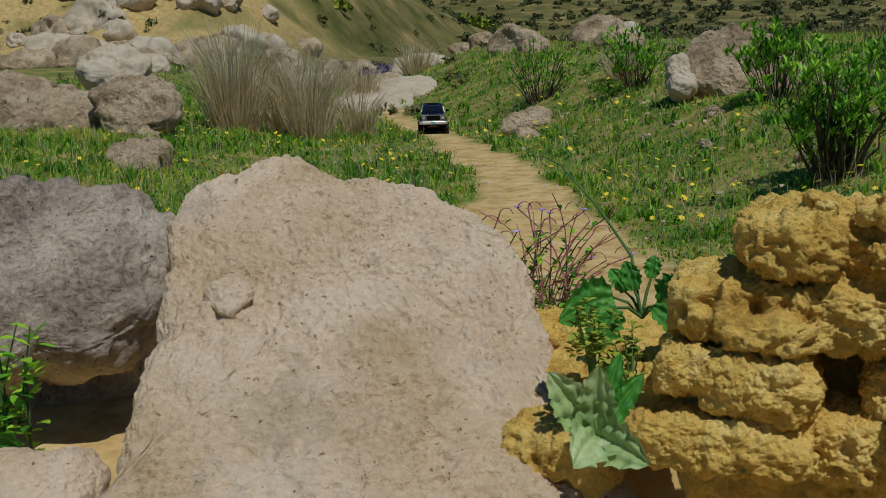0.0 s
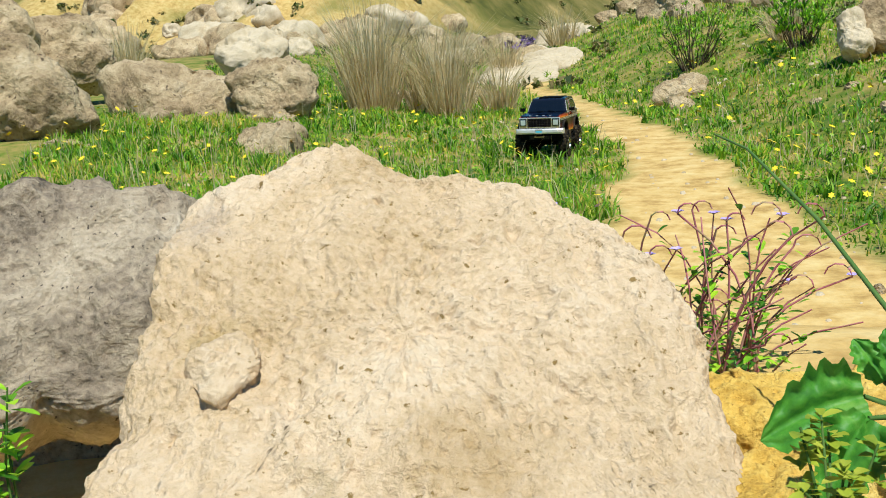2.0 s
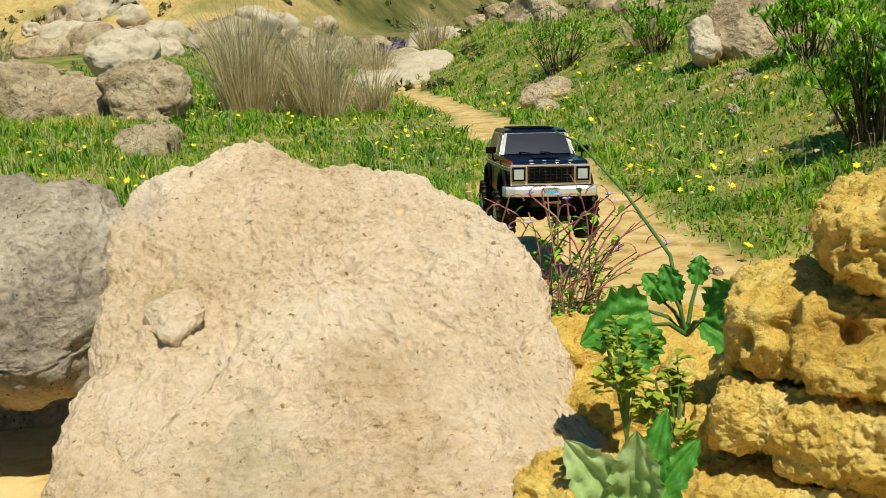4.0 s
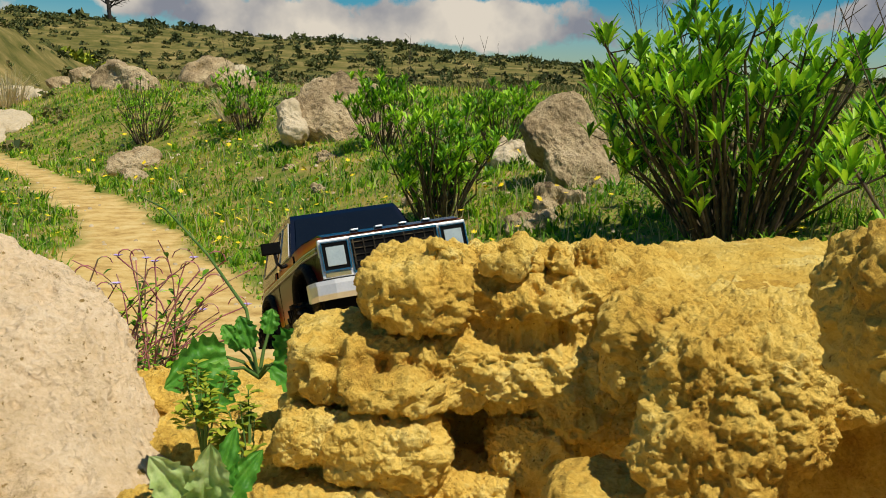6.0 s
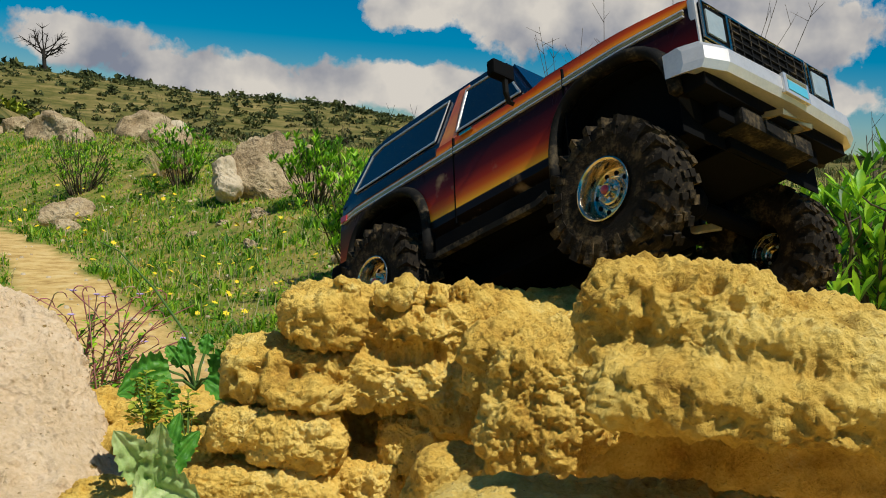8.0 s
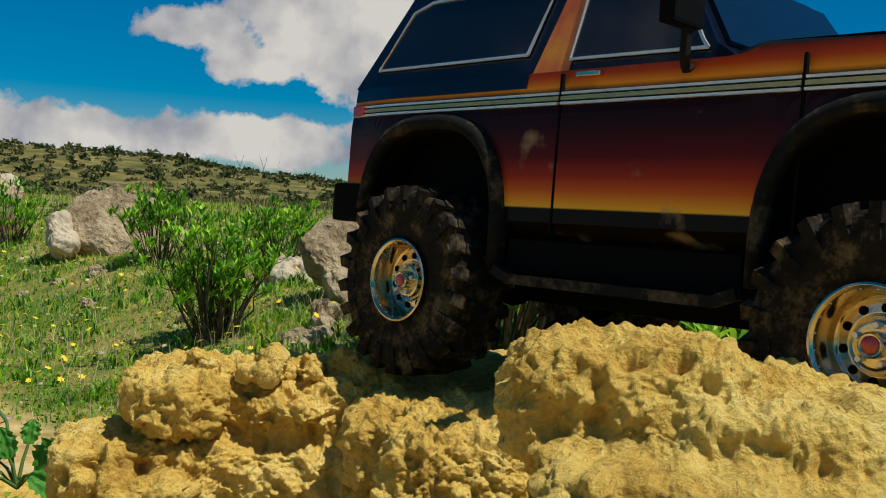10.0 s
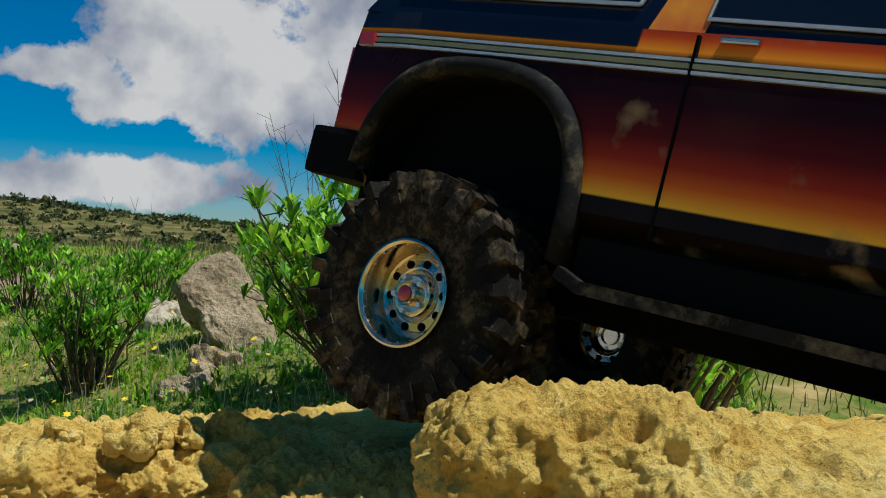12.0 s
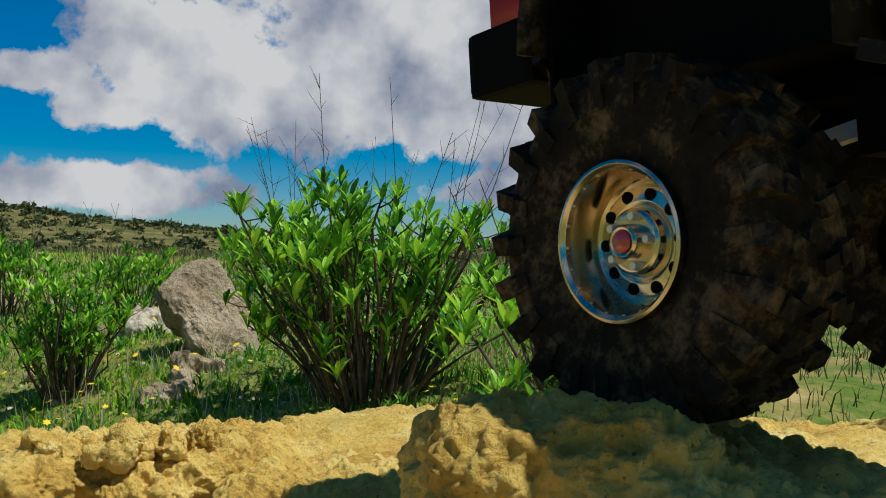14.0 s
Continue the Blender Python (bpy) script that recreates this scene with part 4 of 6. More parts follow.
def truck():
    car = new("toy_truck")
    tagged(car, "radio-controlled toy off-road truck in black with a red-orange sunburst fade", "toy truck")
    # lower shell, with both wheel arches cut out of the sides
    ys = sorted({*np.linspace(-0.252, 0.246, 60).round(4), *(0.156 + 0.064 * np.cos(np.linspace(0, math.pi, 28))).round(4), *(-0.156 + 0.064 * np.cos(np.linspace(0, math.pi, 28))).round(4)})

    def low_edge(y):
        for cy in (0.156, -0.156):
            if abs(y - cy) <= 0.0641:
                return 0.088 + 0.071 * max(0.0, 1 - (abs(y - cy) / 0.064) ** 2.67) ** 0.375
        return float(np.interp(y, [-0.252, -0.228, -0.227, 0.227, 0.2275, 0.246], [0.116, 0.108, 0.088, 0.088, 0.112, 0.124]))

    bm = bmesh.new()
    rings = []
    for y in ys:
        z0, z1 = low_edge(y), float(np.interp(y, [-0.252, 0.066, 0.080, 0.150, 0.225, 0.246], [0.1905, 0.1905, 0.1945, 0.1935, 0.190, 0.185]))
        right = [(float(lower_half(y, z)), z) for z in np.linspace(z0, z1, 9)]
        rings.append([bm.verts.new((x, y, z)) for x, z in right] + [bm.verts.new((-x, y, z)) for x, z in right[::-1]])
    for p, q in zip(rings, rings[1:]):
        for i in range(18):
            bm.faces.new((p[i], p[(i + 1) % 18], q[(i + 1) % 18], q[i])).material_index = 1 if i == 17 else 0
    bm.faces.new(rings[0])
    bm.faces.new(rings[-1]).material_index = 1
    part("body", bm, [SUNBURST, BLACKPLASTIC], car, "glossy lacquer fading from black to red and orange")
    # dark arch liners keep the shell from reading as solid
    for cy in (0.156, -0.156):
        bm = prism([(y, z) for y, z in arch(cy, 0.0716)] + [(y, z) for y, z in arch(cy, 0.0700)[::-1]], lambda y, z: 0.0945)
        part("arch_liner", bm, BLACKPLASTIC, car)
    hood = prism([(0.246, 0.1868), (0.228, 0.1925), (0.150, 0.1962), (0.080, 0.1972), (0.064, 0.1930), (0.064, 0.1900), (0.243, 0.1850)], lambda y, z: 0.0935 - 0.006 * float(smooth(0.16, 0.25, y)))
    hood_ob = part("hood", hood, BLACKPAINT, car, "glossy blue-black hood")
    for k in range(4):
        bm = boxes(((-0.054 + 0.031 * k, 0.229, 0.1912), (-0.044 + 0.031 * k, 0.2375, 0.1935)), bevel=0.0012)
        part("letter_bar", bm, SILVER, hood_ob)
    part("hood_scoop", boxes(((-0.03, 0.11, 0.1955), (0.03, 0.19, 0.1985)), bevel=0.0015), BLACKPAINT, hood_ob)
    # cabin
    cab = [(0.066, 0.1905), (0.052, 0.1990), (0.016, 0.2520), (0.006, 0.2590), (-0.100, 0.2630), (-0.185, 0.2620), (-0.212, 0.2560), (-0.250, 0.1905)]
    part("cabin", prism(cab, cabin_half), BLACKPAINT, car, "glossy black hard top")
    part("roof_rib", boxes(((-0.055, -0.19, 0.2615), (0.055, -0.03, 0.2655)), bevel=0.002), BLACKPLASTIC, car)

    def side_glass(name, pts, s, mat, lift, label=""):
        bm = bmesh.new()
        a = [bm.verts.new((s * (cabin_half(y, z) + lift), y, z)) for y, z in pts]
        b = [bm.verts.new((s * (cabin_half(y, z) - 0.002), y, z)) for y, z in pts]
        bm.faces.new(a)
        bm.faces.new(b[::-1])
        for i in range(len(pts)):
            bm.faces.new((a[i], b[i], b[(i + 1) % len(pts)], a[(i + 1) % len(pts)]))
        return part(name, bm, mat, car, label)

    front_win = [(0.048, 0.1965), (0.044, 0.2010), (0.013, 0.2475), (-0.043, 0.2500), (-0.046, 0.1975)]
    rear_win = [(-0.082, 0.2030), (-0.070, 0.2500), (-0.187, 0.2500), (-0.205, 0.2440), (-0.227, 0.2030)]
    for s in (-1, 1):
        w = side_glass("side_window", front_win, s, TINT, 0.0012, "dark tinted side window")
        side_glass("side_window", rear_win, s, TINT, 0.0012, "dark tinted side window")
        pillar = [(-0.046, 0.1905), (-0.040, 0.2560), (-0.056, 0.2565), (-0.074, 0.1905)]
        side_glass("door_pillar", pillar, s, SUNBURST_UP, 0.0010, "orange and red painted pillar")
        for pts in (front_win, rear_win):
            loop = [(s * (cabin_half(y, z) + 0.0018), y, z) for y, z in pts + pts[:1]]
            part("window_trim", strip(loop, 0.0018, 0.0014), BRIGHT, car)
        # chrome and gold strip along the belt
        for y0, y1 in ((-0.247, -0.047), (-0.045, 0.105), (0.107, 0.236)):
            ys = np.linspace(y0, y1, 7)
            for zz, hh, mt in ((0.1735, 0.0024, GOLD), (0.1765, 0.0015, BRIGHT), (0.1705, 0.0015, BRIGHT)):
                bm = bmesh.new()
                rings = [[bm.verts.new((s * (lower_half(y, zz) + e), y, zz + q)) for e, q in ((-0.002, -hh / 2), (0.0026, -hh / 2), (0.0026, hh / 2), (-0.002, hh / 2))] for y in ys]
                for p, q in zip(rings, rings[1:]):
                    for i in range(4):
                        bm.faces.new((p[i], p[(i + 1) % 4], q[(i + 1) % 4], q[i]))
                for r in (rings[0], rings[-1]):
                    bm.faces.new(r)
                part("belt_trim", bm, mt, car)
        bm = bmesh.new()
        rings = [[bm.verts.new((s * (lower_half(y, zz) + e), y, zz)) for e, zz in ((0.0012, 0.1812), (0.0016, 0.1906), (-0.002, 0.1906), (-0.002, 0.1812))] for y in np.linspace(-0.2505, -0.076, 9)]
        for p, q in zip(rings, rings[1:]):
            for i in range(4):
                bm.faces.new((p[i], p[(i + 1) % 4], q[(i + 1) % 4], q[i]))
        for r in (rings[0], rings[-1]):
            bm.faces.new(r)
        part("quarter_panel", bm, BLACKPAINT, car)
        part("side_marker", boxes(((s * 0.0985 - 0.002, -0.2455, 0.1700), (s * 0.0985 + 0.002, -0.235, 0.1772)), bevel=0.0005), REDMARK, car)
        # seams of the door
        for yy in (-0.046, 0.106):
            part("door_seam", boxes(((s * 0.1002 - 0.0012, yy - 0.0008, 0.094), (s * 0.1002 + 0.0012, yy + 0.0008, 0.188))), BLACKPLASTIC, car)
        part("door_handle", boxes(((s * 0.0985 - 0.0025, -0.036, 0.1855), (s * 0.0985 + 0.0025, -0.018, 0.1885)), bevel=0.0008), CHROME, car)
        # mirror on a bent arm
        arm = strip([(s * 0.099, 0.040, 0.186), (s * 0.106, 0.042, 0.184), (s * 0.113, 0.046, 0.190), (s * 0.114, 0.047, 0.204)], 0.004, 0.004)
        mirror = part("mirror", boxes(((s * 0.118 - 0.013, 0.041, 0.203), (s * 0.118 + 0.013, 0.051, 0.219)), bevel=0.002), BLACKPLASTIC, car)
        part("mirror_arm", arm, MUDDY, mirror)
        part("mirror_glass", boxes(((s * 0.118 - 0.011, 0.0402, 0.205), (s * 0.118 + 0.011, 0.0409, 0.217))), CHROME, mirror)
        # flares, steps
        for cy in (0.156, -0.156):
            arc = arch(cy, 0.073, steps=22, a0=0.12 if cy > 0 else -0.1, a1=math.pi + 0.1 if cy > 0 else math.pi - 0.12)
            bm = bmesh.new()
            rings = [[bm.verts.new((s * (0.096 + dx), cy + (y - cy) * k, 0.088 + (z - 0.088) * k)) for dx, k in ((0, 0.97), (0.010, 0.97), (0.013, 1.02), (0.009, 1.09), (0, 1.11))] for y, z in arc]
            for p, q in zip(rings, rings[1:]):
                for i in range(5):
                    bm.faces.new((p[i], p[(i + 1) % 5], q[(i + 1) % 5], q[i]))
            for r in (rings[0], rings[-1]):
                bm.faces.new(r)
            part("wheel_flare", bm, MUDDY, car, "scuffed black plastic wheel flare", smooth=True)
        step = strip([(s * 0.106, 0.083, 0.071), (s * 0.107, 0.070, 0.066), (s * 0.107, -0.070, 0.066), (s * 0.106, -0.083, 0.071)], 0.006, 0.007)
        part("side_step", step, MUDDY, car, "scuffed black side step")
        part("sill", boxes(((s * 0.098 - 0.004, -0.080, 0.070), (s * 0.098 + 0.002, 0.080, 0.090)), bevel=0.001), BLACKPLASTIC, car)
    # windscreen and tailgate glass
    for name, q in (("windscreen", [(0.0525, 0.2000), (0.0185, 0.2500)]), ("rear_window", [(-0.246, 0.2000), (-0.219, 0.2480)])):
        bm = bmesh.new()
        (y0, z0), (y1, z1) = q
        sg = 1 if y0 > 0 else -1
        e = Vector((0, (z1 - z0), -(y1 - y0))).normalized() * 0.0022 * sg
        v = [bm.verts.new(Vector(p) + e * k) for k in (-1, 1) for p in ((cabin_half(y0, z0) - 0.008, y0, z0), (-cabin_half(y0, z0) + 0.008, y0, z0), (-cabin_half(y1, z1) + 0.007, y1, z1), (cabin_half(y1, z1) - 0.007, y1, z1))]
        bm.faces.new(v[:4])
        bm.faces.new(v[4:])
        for i in range(4):
            bm.faces.new((v[i], v[(i + 1) % 4], v[4 + (i + 1) % 4], v[4 + i]))
        part(name, bm, TINT, car, "dark glass " + name.replace("_", " "))
    for x0 in (-0.045, 0.010):
        part("wiper", strip([(x0, 0.064, 0.1985), (x0 + 0.018, 0.059, 0.2035), (x0 + 0.038, 0.055, 0.2050)], 0.0022, 0.002), BLACKPLASTIC, car)
    # nose
    part("nose_panel", boxes(((-0.095, 0.240, 0.136), (0.095, 0.2475, 0.184)), bevel=0.002), BRIGHT, car, "bright metal nose panel")
    grille = part("grille", boxes(((-0.055, 0.2460, 0.140), (0.055, 0.2490, 0.180)), bevel=0.001), BLACKPLASTIC, car, "black grille with fine bars")
    for k in range(9):
        x = -0.052 + 0.013 * k
        part("grille_bar", boxes(((x - 0.0007, 0.2485, 0.141), (x + 0.0007, 0.2505, 0.179))), MUDDY, grille)
    for k in range(5):
        zz = 0.1445 + 0.0077 * k
        part("grille_bar", boxes(((-0.054, 0.2485, zz - 0.0006), (0.054, 0.2508, zz + 0.0006))), MUDDY, grille)
    part("grille_frame", strip([(-0.0555, 0.2492, 0.1395), (0.0555, 0.2492, 0.1395), (0.0555, 0.2492, 0.1805), (-0.0555, 0.2492, 0.1805), (-0.0555, 0.2492, 0.1395)], 0.0022, 0.003), CHROME, grille)
    for s in (-1, 1):
        lamp = part("headlight", boxes(((s * 0.0755 - 0.0165, 0.2445, 0.1450), (s * 0.0755 + 0.0165, 0.2500, 0.1790)), bevel=0.0015), BLACKPLASTIC, car)
        part("lens", boxes(((s * 0.0755 - 0.0115, 0.2490, 0.1500), (s * 0.0755 + 0.0115, 0.2515, 0.1735)), bevel=0.001), LENS, lamp, "clear headlight glass")
        part("bezel", strip([(s * 0.0755 - 0.0165, 0.2505, 0.1448), (s * 0.0755 + 0.0165, 0.2505, 0.1448), (s * 0.0755 + 0.0165, 0.2505, 0.1792), (s * 0.0755 - 0.0165, 0.2505, 0.1792), (s * 0.0755 - 0.0165, 0.2505, 0.1448)], 0.002, 0.002), CHROME, lamp)
        part("turn_signal", boxes(((s * 0.0755 - 0.0155, 0.2465, 0.1375), (s * 0.0755 + 0.0155, 0.2495, 0.1430)), bevel=0.0008), GOLD, car)
    bm = bmesh.new()
    sec = ((0.246, 0.112), (0.2600, 0.110), (0.2640, 0.1165), (0.2640, 0.128), (0.2600, 0.1335), (0.246, 0.1335))
    rings = []
    for x, back in ((-0.112, 0.024), (-0.106, 0.008), (-0.085, 0.0), (0.0, -0.003), (0.085, 0.0), (0.106, 0.008), (0.112, 0.024)):
        rings.append([bm.verts.new((x, y - back, z)) for y, z in sec])
    for p, q in zip(rings, rings[1:]):
        for i in range(6):
            bm.faces.new((p[i], p[(i + 1) % 6], q[(i + 1) % 6], q[i]))
    bm.faces.new(rings[0])
    bm.faces.new(rings[-1])
    bumper = part("front_bumper", bm, BRIGHT, car, "scuffed bright metal front bumper")
    plate = part("number_plate", boxes(((-0.018, 0.2655, 0.1130), (0.018, 0.2690, 0.1315)), bevel=0.0008), SILVER, bumper, "small pale number plate")
    part("plate_bar", boxes(((-0.014, 0.2688, 0.1165), (0.014, 0.2697, 0.1250))), PLATEBLUE, plate)
    part("plate_bar", boxes(((-0.014, 0.2688, 0.1270), (0.014, 0.2697, 0.1300))), GOLD, plate)
    part("rear_bumper", boxes(((-0.100, -0.264, 0.094), (0.100, -0.224, 0.122)), bevel=0.004), BLACKPLASTIC, car, "black plastic rear bumper")
    for s in (-1, 1):
        part("tail_light", boxes(((s * 0.083 - 0.008, -0.258, 0.140), (s * 0.083 + 0.008, -0.252, 0.170)), bevel=0.001), REDMARK, car)
    part("valance", boxes(((-0.099, 0.2272, 0.100), (0.099, 0.2490, 0.1355)), bevel=0.002), BLACKPLASTIC, car, "black panel under the nose")
    part("skid_plate", boxes(((-0.05, 0.205, 0.084), (0.05, 0.246, 0.100)), bevel=0.003), MUDDY, car)
    # running gear
    part("chassis", boxes(((-0.040, -0.235, 0.074), (0.040, 0.225, 0.090)), bevel=0.002), BLACKPLASTIC, car)
    part("floor_pan", boxes(((-0.088, -0.078, 0.072), (0.088, 0.078, 0.100)), bevel=0.002), BLACKPLASTIC, car)
    part("belly_tray", boxes(((-0.050, -0.120, 0.050), (0.050, 0.120, 0.076)), bevel=0.002), BLACKPLASTIC, car)
    part("inner_body", boxes(((-0.070, -0.245, 0.086), (0.070, 0.238, 0.184)), bevel=0.002), BLACKPLASTIC, car)
    part("gearbox", boxes(((-0.025, -0.06, 0.050), (0.025, 0.06, 0.078)), bevel=0.004), BLACKPLASTIC, car)
    for cy in (0.156, -0.156):
        axle = bmesh.new()
        bmesh.ops.create_cone(axle, cap_ends=True, segments=14, radius1=0.008, radius2=0.008, depth=0.17, matrix=Matrix.Translation((0, cy, 0.059)) @ Matrix.Rotation(math.pi / 2, 4, "Y"))
        bmesh.ops.create_icosphere(axle, subdivisions=2, radius=0.018, matrix=Matrix.Translation((0.012, cy, 0.060)))
        part("axle", axle, BLACKPLASTIC, car)
        for s in (-1, 1):
            part("shock", strip([(s * 0.062, cy - 0.012, 0.066), (s * 0.058, cy - 0.012, 0.128)], 0.012, 0.012), BLACKPLASTIC, car)
            part("link_rod", strip([(s * 0.045, cy - math.copysign(0.008, cy), 0.056), (s * 0.032, cy - math.copysign(0.115, cy), 0.076)], 0.006, 0.006), BRIGHT, car)
    part("tow_hook", strip([(-0.02, 0.245, 0.100), (-0.02, 0.262, 0.096), (0.02, 0.262, 0.096), (0.02, 0.245, 0.100)], 0.005, 0.005), GOLD, car)
    wheels = [wheel(car, s * 0.1005, cy, s) for cy in (0.156, -0.156) for s in (1, -1)]
    return car, wheels


SUNBURST_UP = material("pillar_paint", [(0.75, 0.30, 0.012), (0.60, 0.14, 0.012), (0.30, 0.03, 0.012)], 14, 0.3, 0, coat=0.8)
toy_truck, truck_wheels = truck()


# ---- plants ----
rng = np.random.default_rng(7)


def blades(name, base, height, width, lean, mat, parent=None):
    """Many grass blades in one mesh: base (n, 3), height (n), width (n), lean (n, 2) sideways reach of the tip."""
    n = len(base)
    turn = rng.uniform(0, math.pi, n)
    side = np.stack([np.cos(turn), np.sin(turn), np.zeros(n)], -1) * width[:, None] / 2
    up = np.stack([np.zeros(n), np.zeros(n), height], -1)
    out = np.concatenate([lean, np.zeros((n, 1))], 1)
    mid = base + 0.55 * up + 0.30 * out
    tip = base + up + out
    tip[:, 2] -= 0.25 * np.hypot(lean[:, 0], lean[:, 1])
    verts = np.stack([base - side, base + side, mid + side * 0.8, mid - side * 0.8, tip], 1).reshape(-1, 3)
    k = np.arange(n) * 5
    quads = np.stack([k, k + 1, k + 2, k + 3], -1)
    tris = np.stack([k + 3, k + 2, k + 4], -1)
    me = bpy.data.meshes.new(name)
    me.vertices.add(len(verts))
    me.vertices.foreach_set("co", verts.astype(np.float32).reshape(-1))
    loops = np.concatenate([quads.reshape(-1), tris.reshape(-1)])
    me.loops.add(len(loops))
    me.loops.foreach_set("vertex_index", loops.astype(np.int32))
    starts = np.concatenate([np.arange(n) * 4, 4 * n + np.arange(n) * 3])
    me.polygons.add(2 * n)
    me.polygons.foreach_set("loop_start", starts.astype(np.int32))
    me.materials.append(mat)
    me.update(calc_edges=True)
    ob = new(name, me)
    ob.parent = parent
    return ob


def scatter(count, x0, x1, y0, y1, near=2.0):
    """Random places, thinning out with distance, off the path."""
    u = rng.uniform(0, 1, count)
    y = y0 * (y1 / y0) ** u
    x = rng.uniform(x0, x1, count) * np.clip(0.35 + y / near / 4, 0.35, 1.6) + path_x(y) * 0.4
    off = np.abs(x - path_x(y)) + 0.08 * wave(x * 2.2, y * 2.2)
    ok = off > path_half(y) * rng.uniform(0.85, 1.25, count)
    bare = np.hypot(x - 0.55, (y - 2.3) * 0.8)
    ok &= bare > rng.uniform(0.0, 0.8, count)
    patch = wave(x * 1.3 + 4, y * 1.3)
    ok &= patch > rng.uniform(-1.3, 0.1, count)
    ok &= ~((np.abs(x + 0.4) < 0.45) & (y < 1.25))
    return x[ok], y[ok]


def meadow():
    x, y = scatter(150000, -4.2, 3.6, 1.45, 15)
    n = len(x)
    z = ground_z(x, y)
    tall = 0.6 + 0.9 * smooth(-0.6, 0.8, wave(x * 0.9, y * 0.9 + 3)) * np.where(x < path_x(y), 1.35, 0.75)
    h = rng.uniform(0.016, 0.05, n) * tall * (0.75 + 0.05 * y)
    w = rng.uniform(0.003, 0.0075, n) * (0.55 + 0.14 * y)
    lean = rng.normal(0, 0.45, (n, 2)) * h[:, None]
    tagged(blades("meadow_grass", np.stack([x, y, z - 0.004], -1), h, w, lean, GRASS), "low bright green meadow grass and clover", "grass", kind="stuff")
    # low broad leaves, and taller herbs in rosettes
    x, y = scatter(60000, -4.2, 3.4, 1.45, 12)
    n = len(x)
    h = rng.uniform(0.006, 0.018, n) * (0.7 + 0.08 * y)
    tagged(blades("clover", np.stack([x, y, ground_z(x, y) + 0.004], -1), h, rng.uniform(0.007, 0.016, n) * (0.6 + 0.12 * y), rng.normal(0, 0.9, (n, 2)) * h[:, None], HERB), "broad-leaved clover and low weeds among the grass", "weeds", kind="stuff")
    x, y = scatter(5200, -4.2, 3.4, 1.6, 12)
    ok = wave(x * 2.1 + 1, y * 2.1) > -0.1
    x, y = np.repeat(x[ok], 11), np.repeat(y[ok], 11)
    n = len(x)
    a, h = rng.uniform(0, 2 * math.pi, n), rng.uniform(0.025, 0.085, n) * (0.7 + 0.06 * y)
    reach = h * rng.uniform(0.2, 1.0, n)
    tagged(blades("meadow_herbs", np.stack([x + rng.normal(0, 0.012, n), y + rng.normal(0, 0.012, n), ground_z(x, y) - 0.003], -1), h, rng.uniform(0.006, 0.012, n) * (0.55 + 0.12 * y), np.stack([np.cos(a) * reach, np.sin(a) * reach], -1), HERB), "leafy green herbs standing out of the meadow", "weeds", kind="stuff")
    # taller pale stalks among the green
    x, y = scatter(9000, -4.2, 3.8, 2.6, 14)
    n = len(x)
    h = rng.uniform(0.05, 0.15, n)
    tagged(blades("dry_stalks", np.stack([x, y, ground_z(x, y)], -1), h, rng.uniform(0.002, 0.004, n) * (0.6 + 0.1 * y), rng.normal(0, 0.3, (n, 2)) * h[:, None], STRAW), "thin dry straw stalks in the meadow", "grass", kind="stuff")
    # rough pasture on the slope to the right and beyond
    n = 40000
    x, y = rng.uniform(0.9, 16, n), 1.1 * (34 / 1.1) ** rng.uniform(0, 1, n)
    ok = (x > 0.9 + 0.05 * y) & (x < 1.1 + y * 1.2)
    x, y = x[ok], y[ok]
    n = len(x)
    h = rng.uniform(0.04, 0.14, n) * (0.7 + 0.05 * y)
    tagged(blades("rough_grass", np.stack([x, y, ground_z(x, y)], -1), h, rng.uniform(0.004, 0.008, n) * (0.5 + 0.13 * y), rng.normal(0, 0.5, (n, 2)) * h[:, None], ROUGH), "rough olive and straw-coloured pasture grass", "grass", kind="stuff")
    # litter of pebbles on the bare soil
    x, y = rng.uniform(-2.8, 1.2, 900), 1.2 * (9 / 1.2) ** rng.uniform(0, 1, 900)
    verts, faces = [], []
    for a, b in zip(x, y):
        s = rng.uniform(0.003, 0.012) * (0.6 + 0.15 * b)
        c = np.array([a, b, float(ground_z(a, b)) + s * 0.15])
        k = len(verts)
        ring = [(math.cos(q) * s * rng.uniform(0.7, 1.3), math.sin(q) * s * rng.uniform(0.7, 1.3)) for q in np.linspace(0, 2 * math.pi, 6)[:-1]]
        verts += [c + (p, q, -s * 0.3) for p, q in ring] + [c + (p * 0.6, q * 0.6, s * 0.45) for p, q in ring]
        faces += [(k + i, k + (i + 1) % 5, k + 5 + (i + 1) % 5, k + 5 + i) for i in range(5)] + [tuple(k + 5 + i for i in range(5))]
    tagged(mesh_object("pebbles", verts, faces, PALEROCK), "scattered pale pebbles and crumbs of stone", "pebbles", kind="stuff")
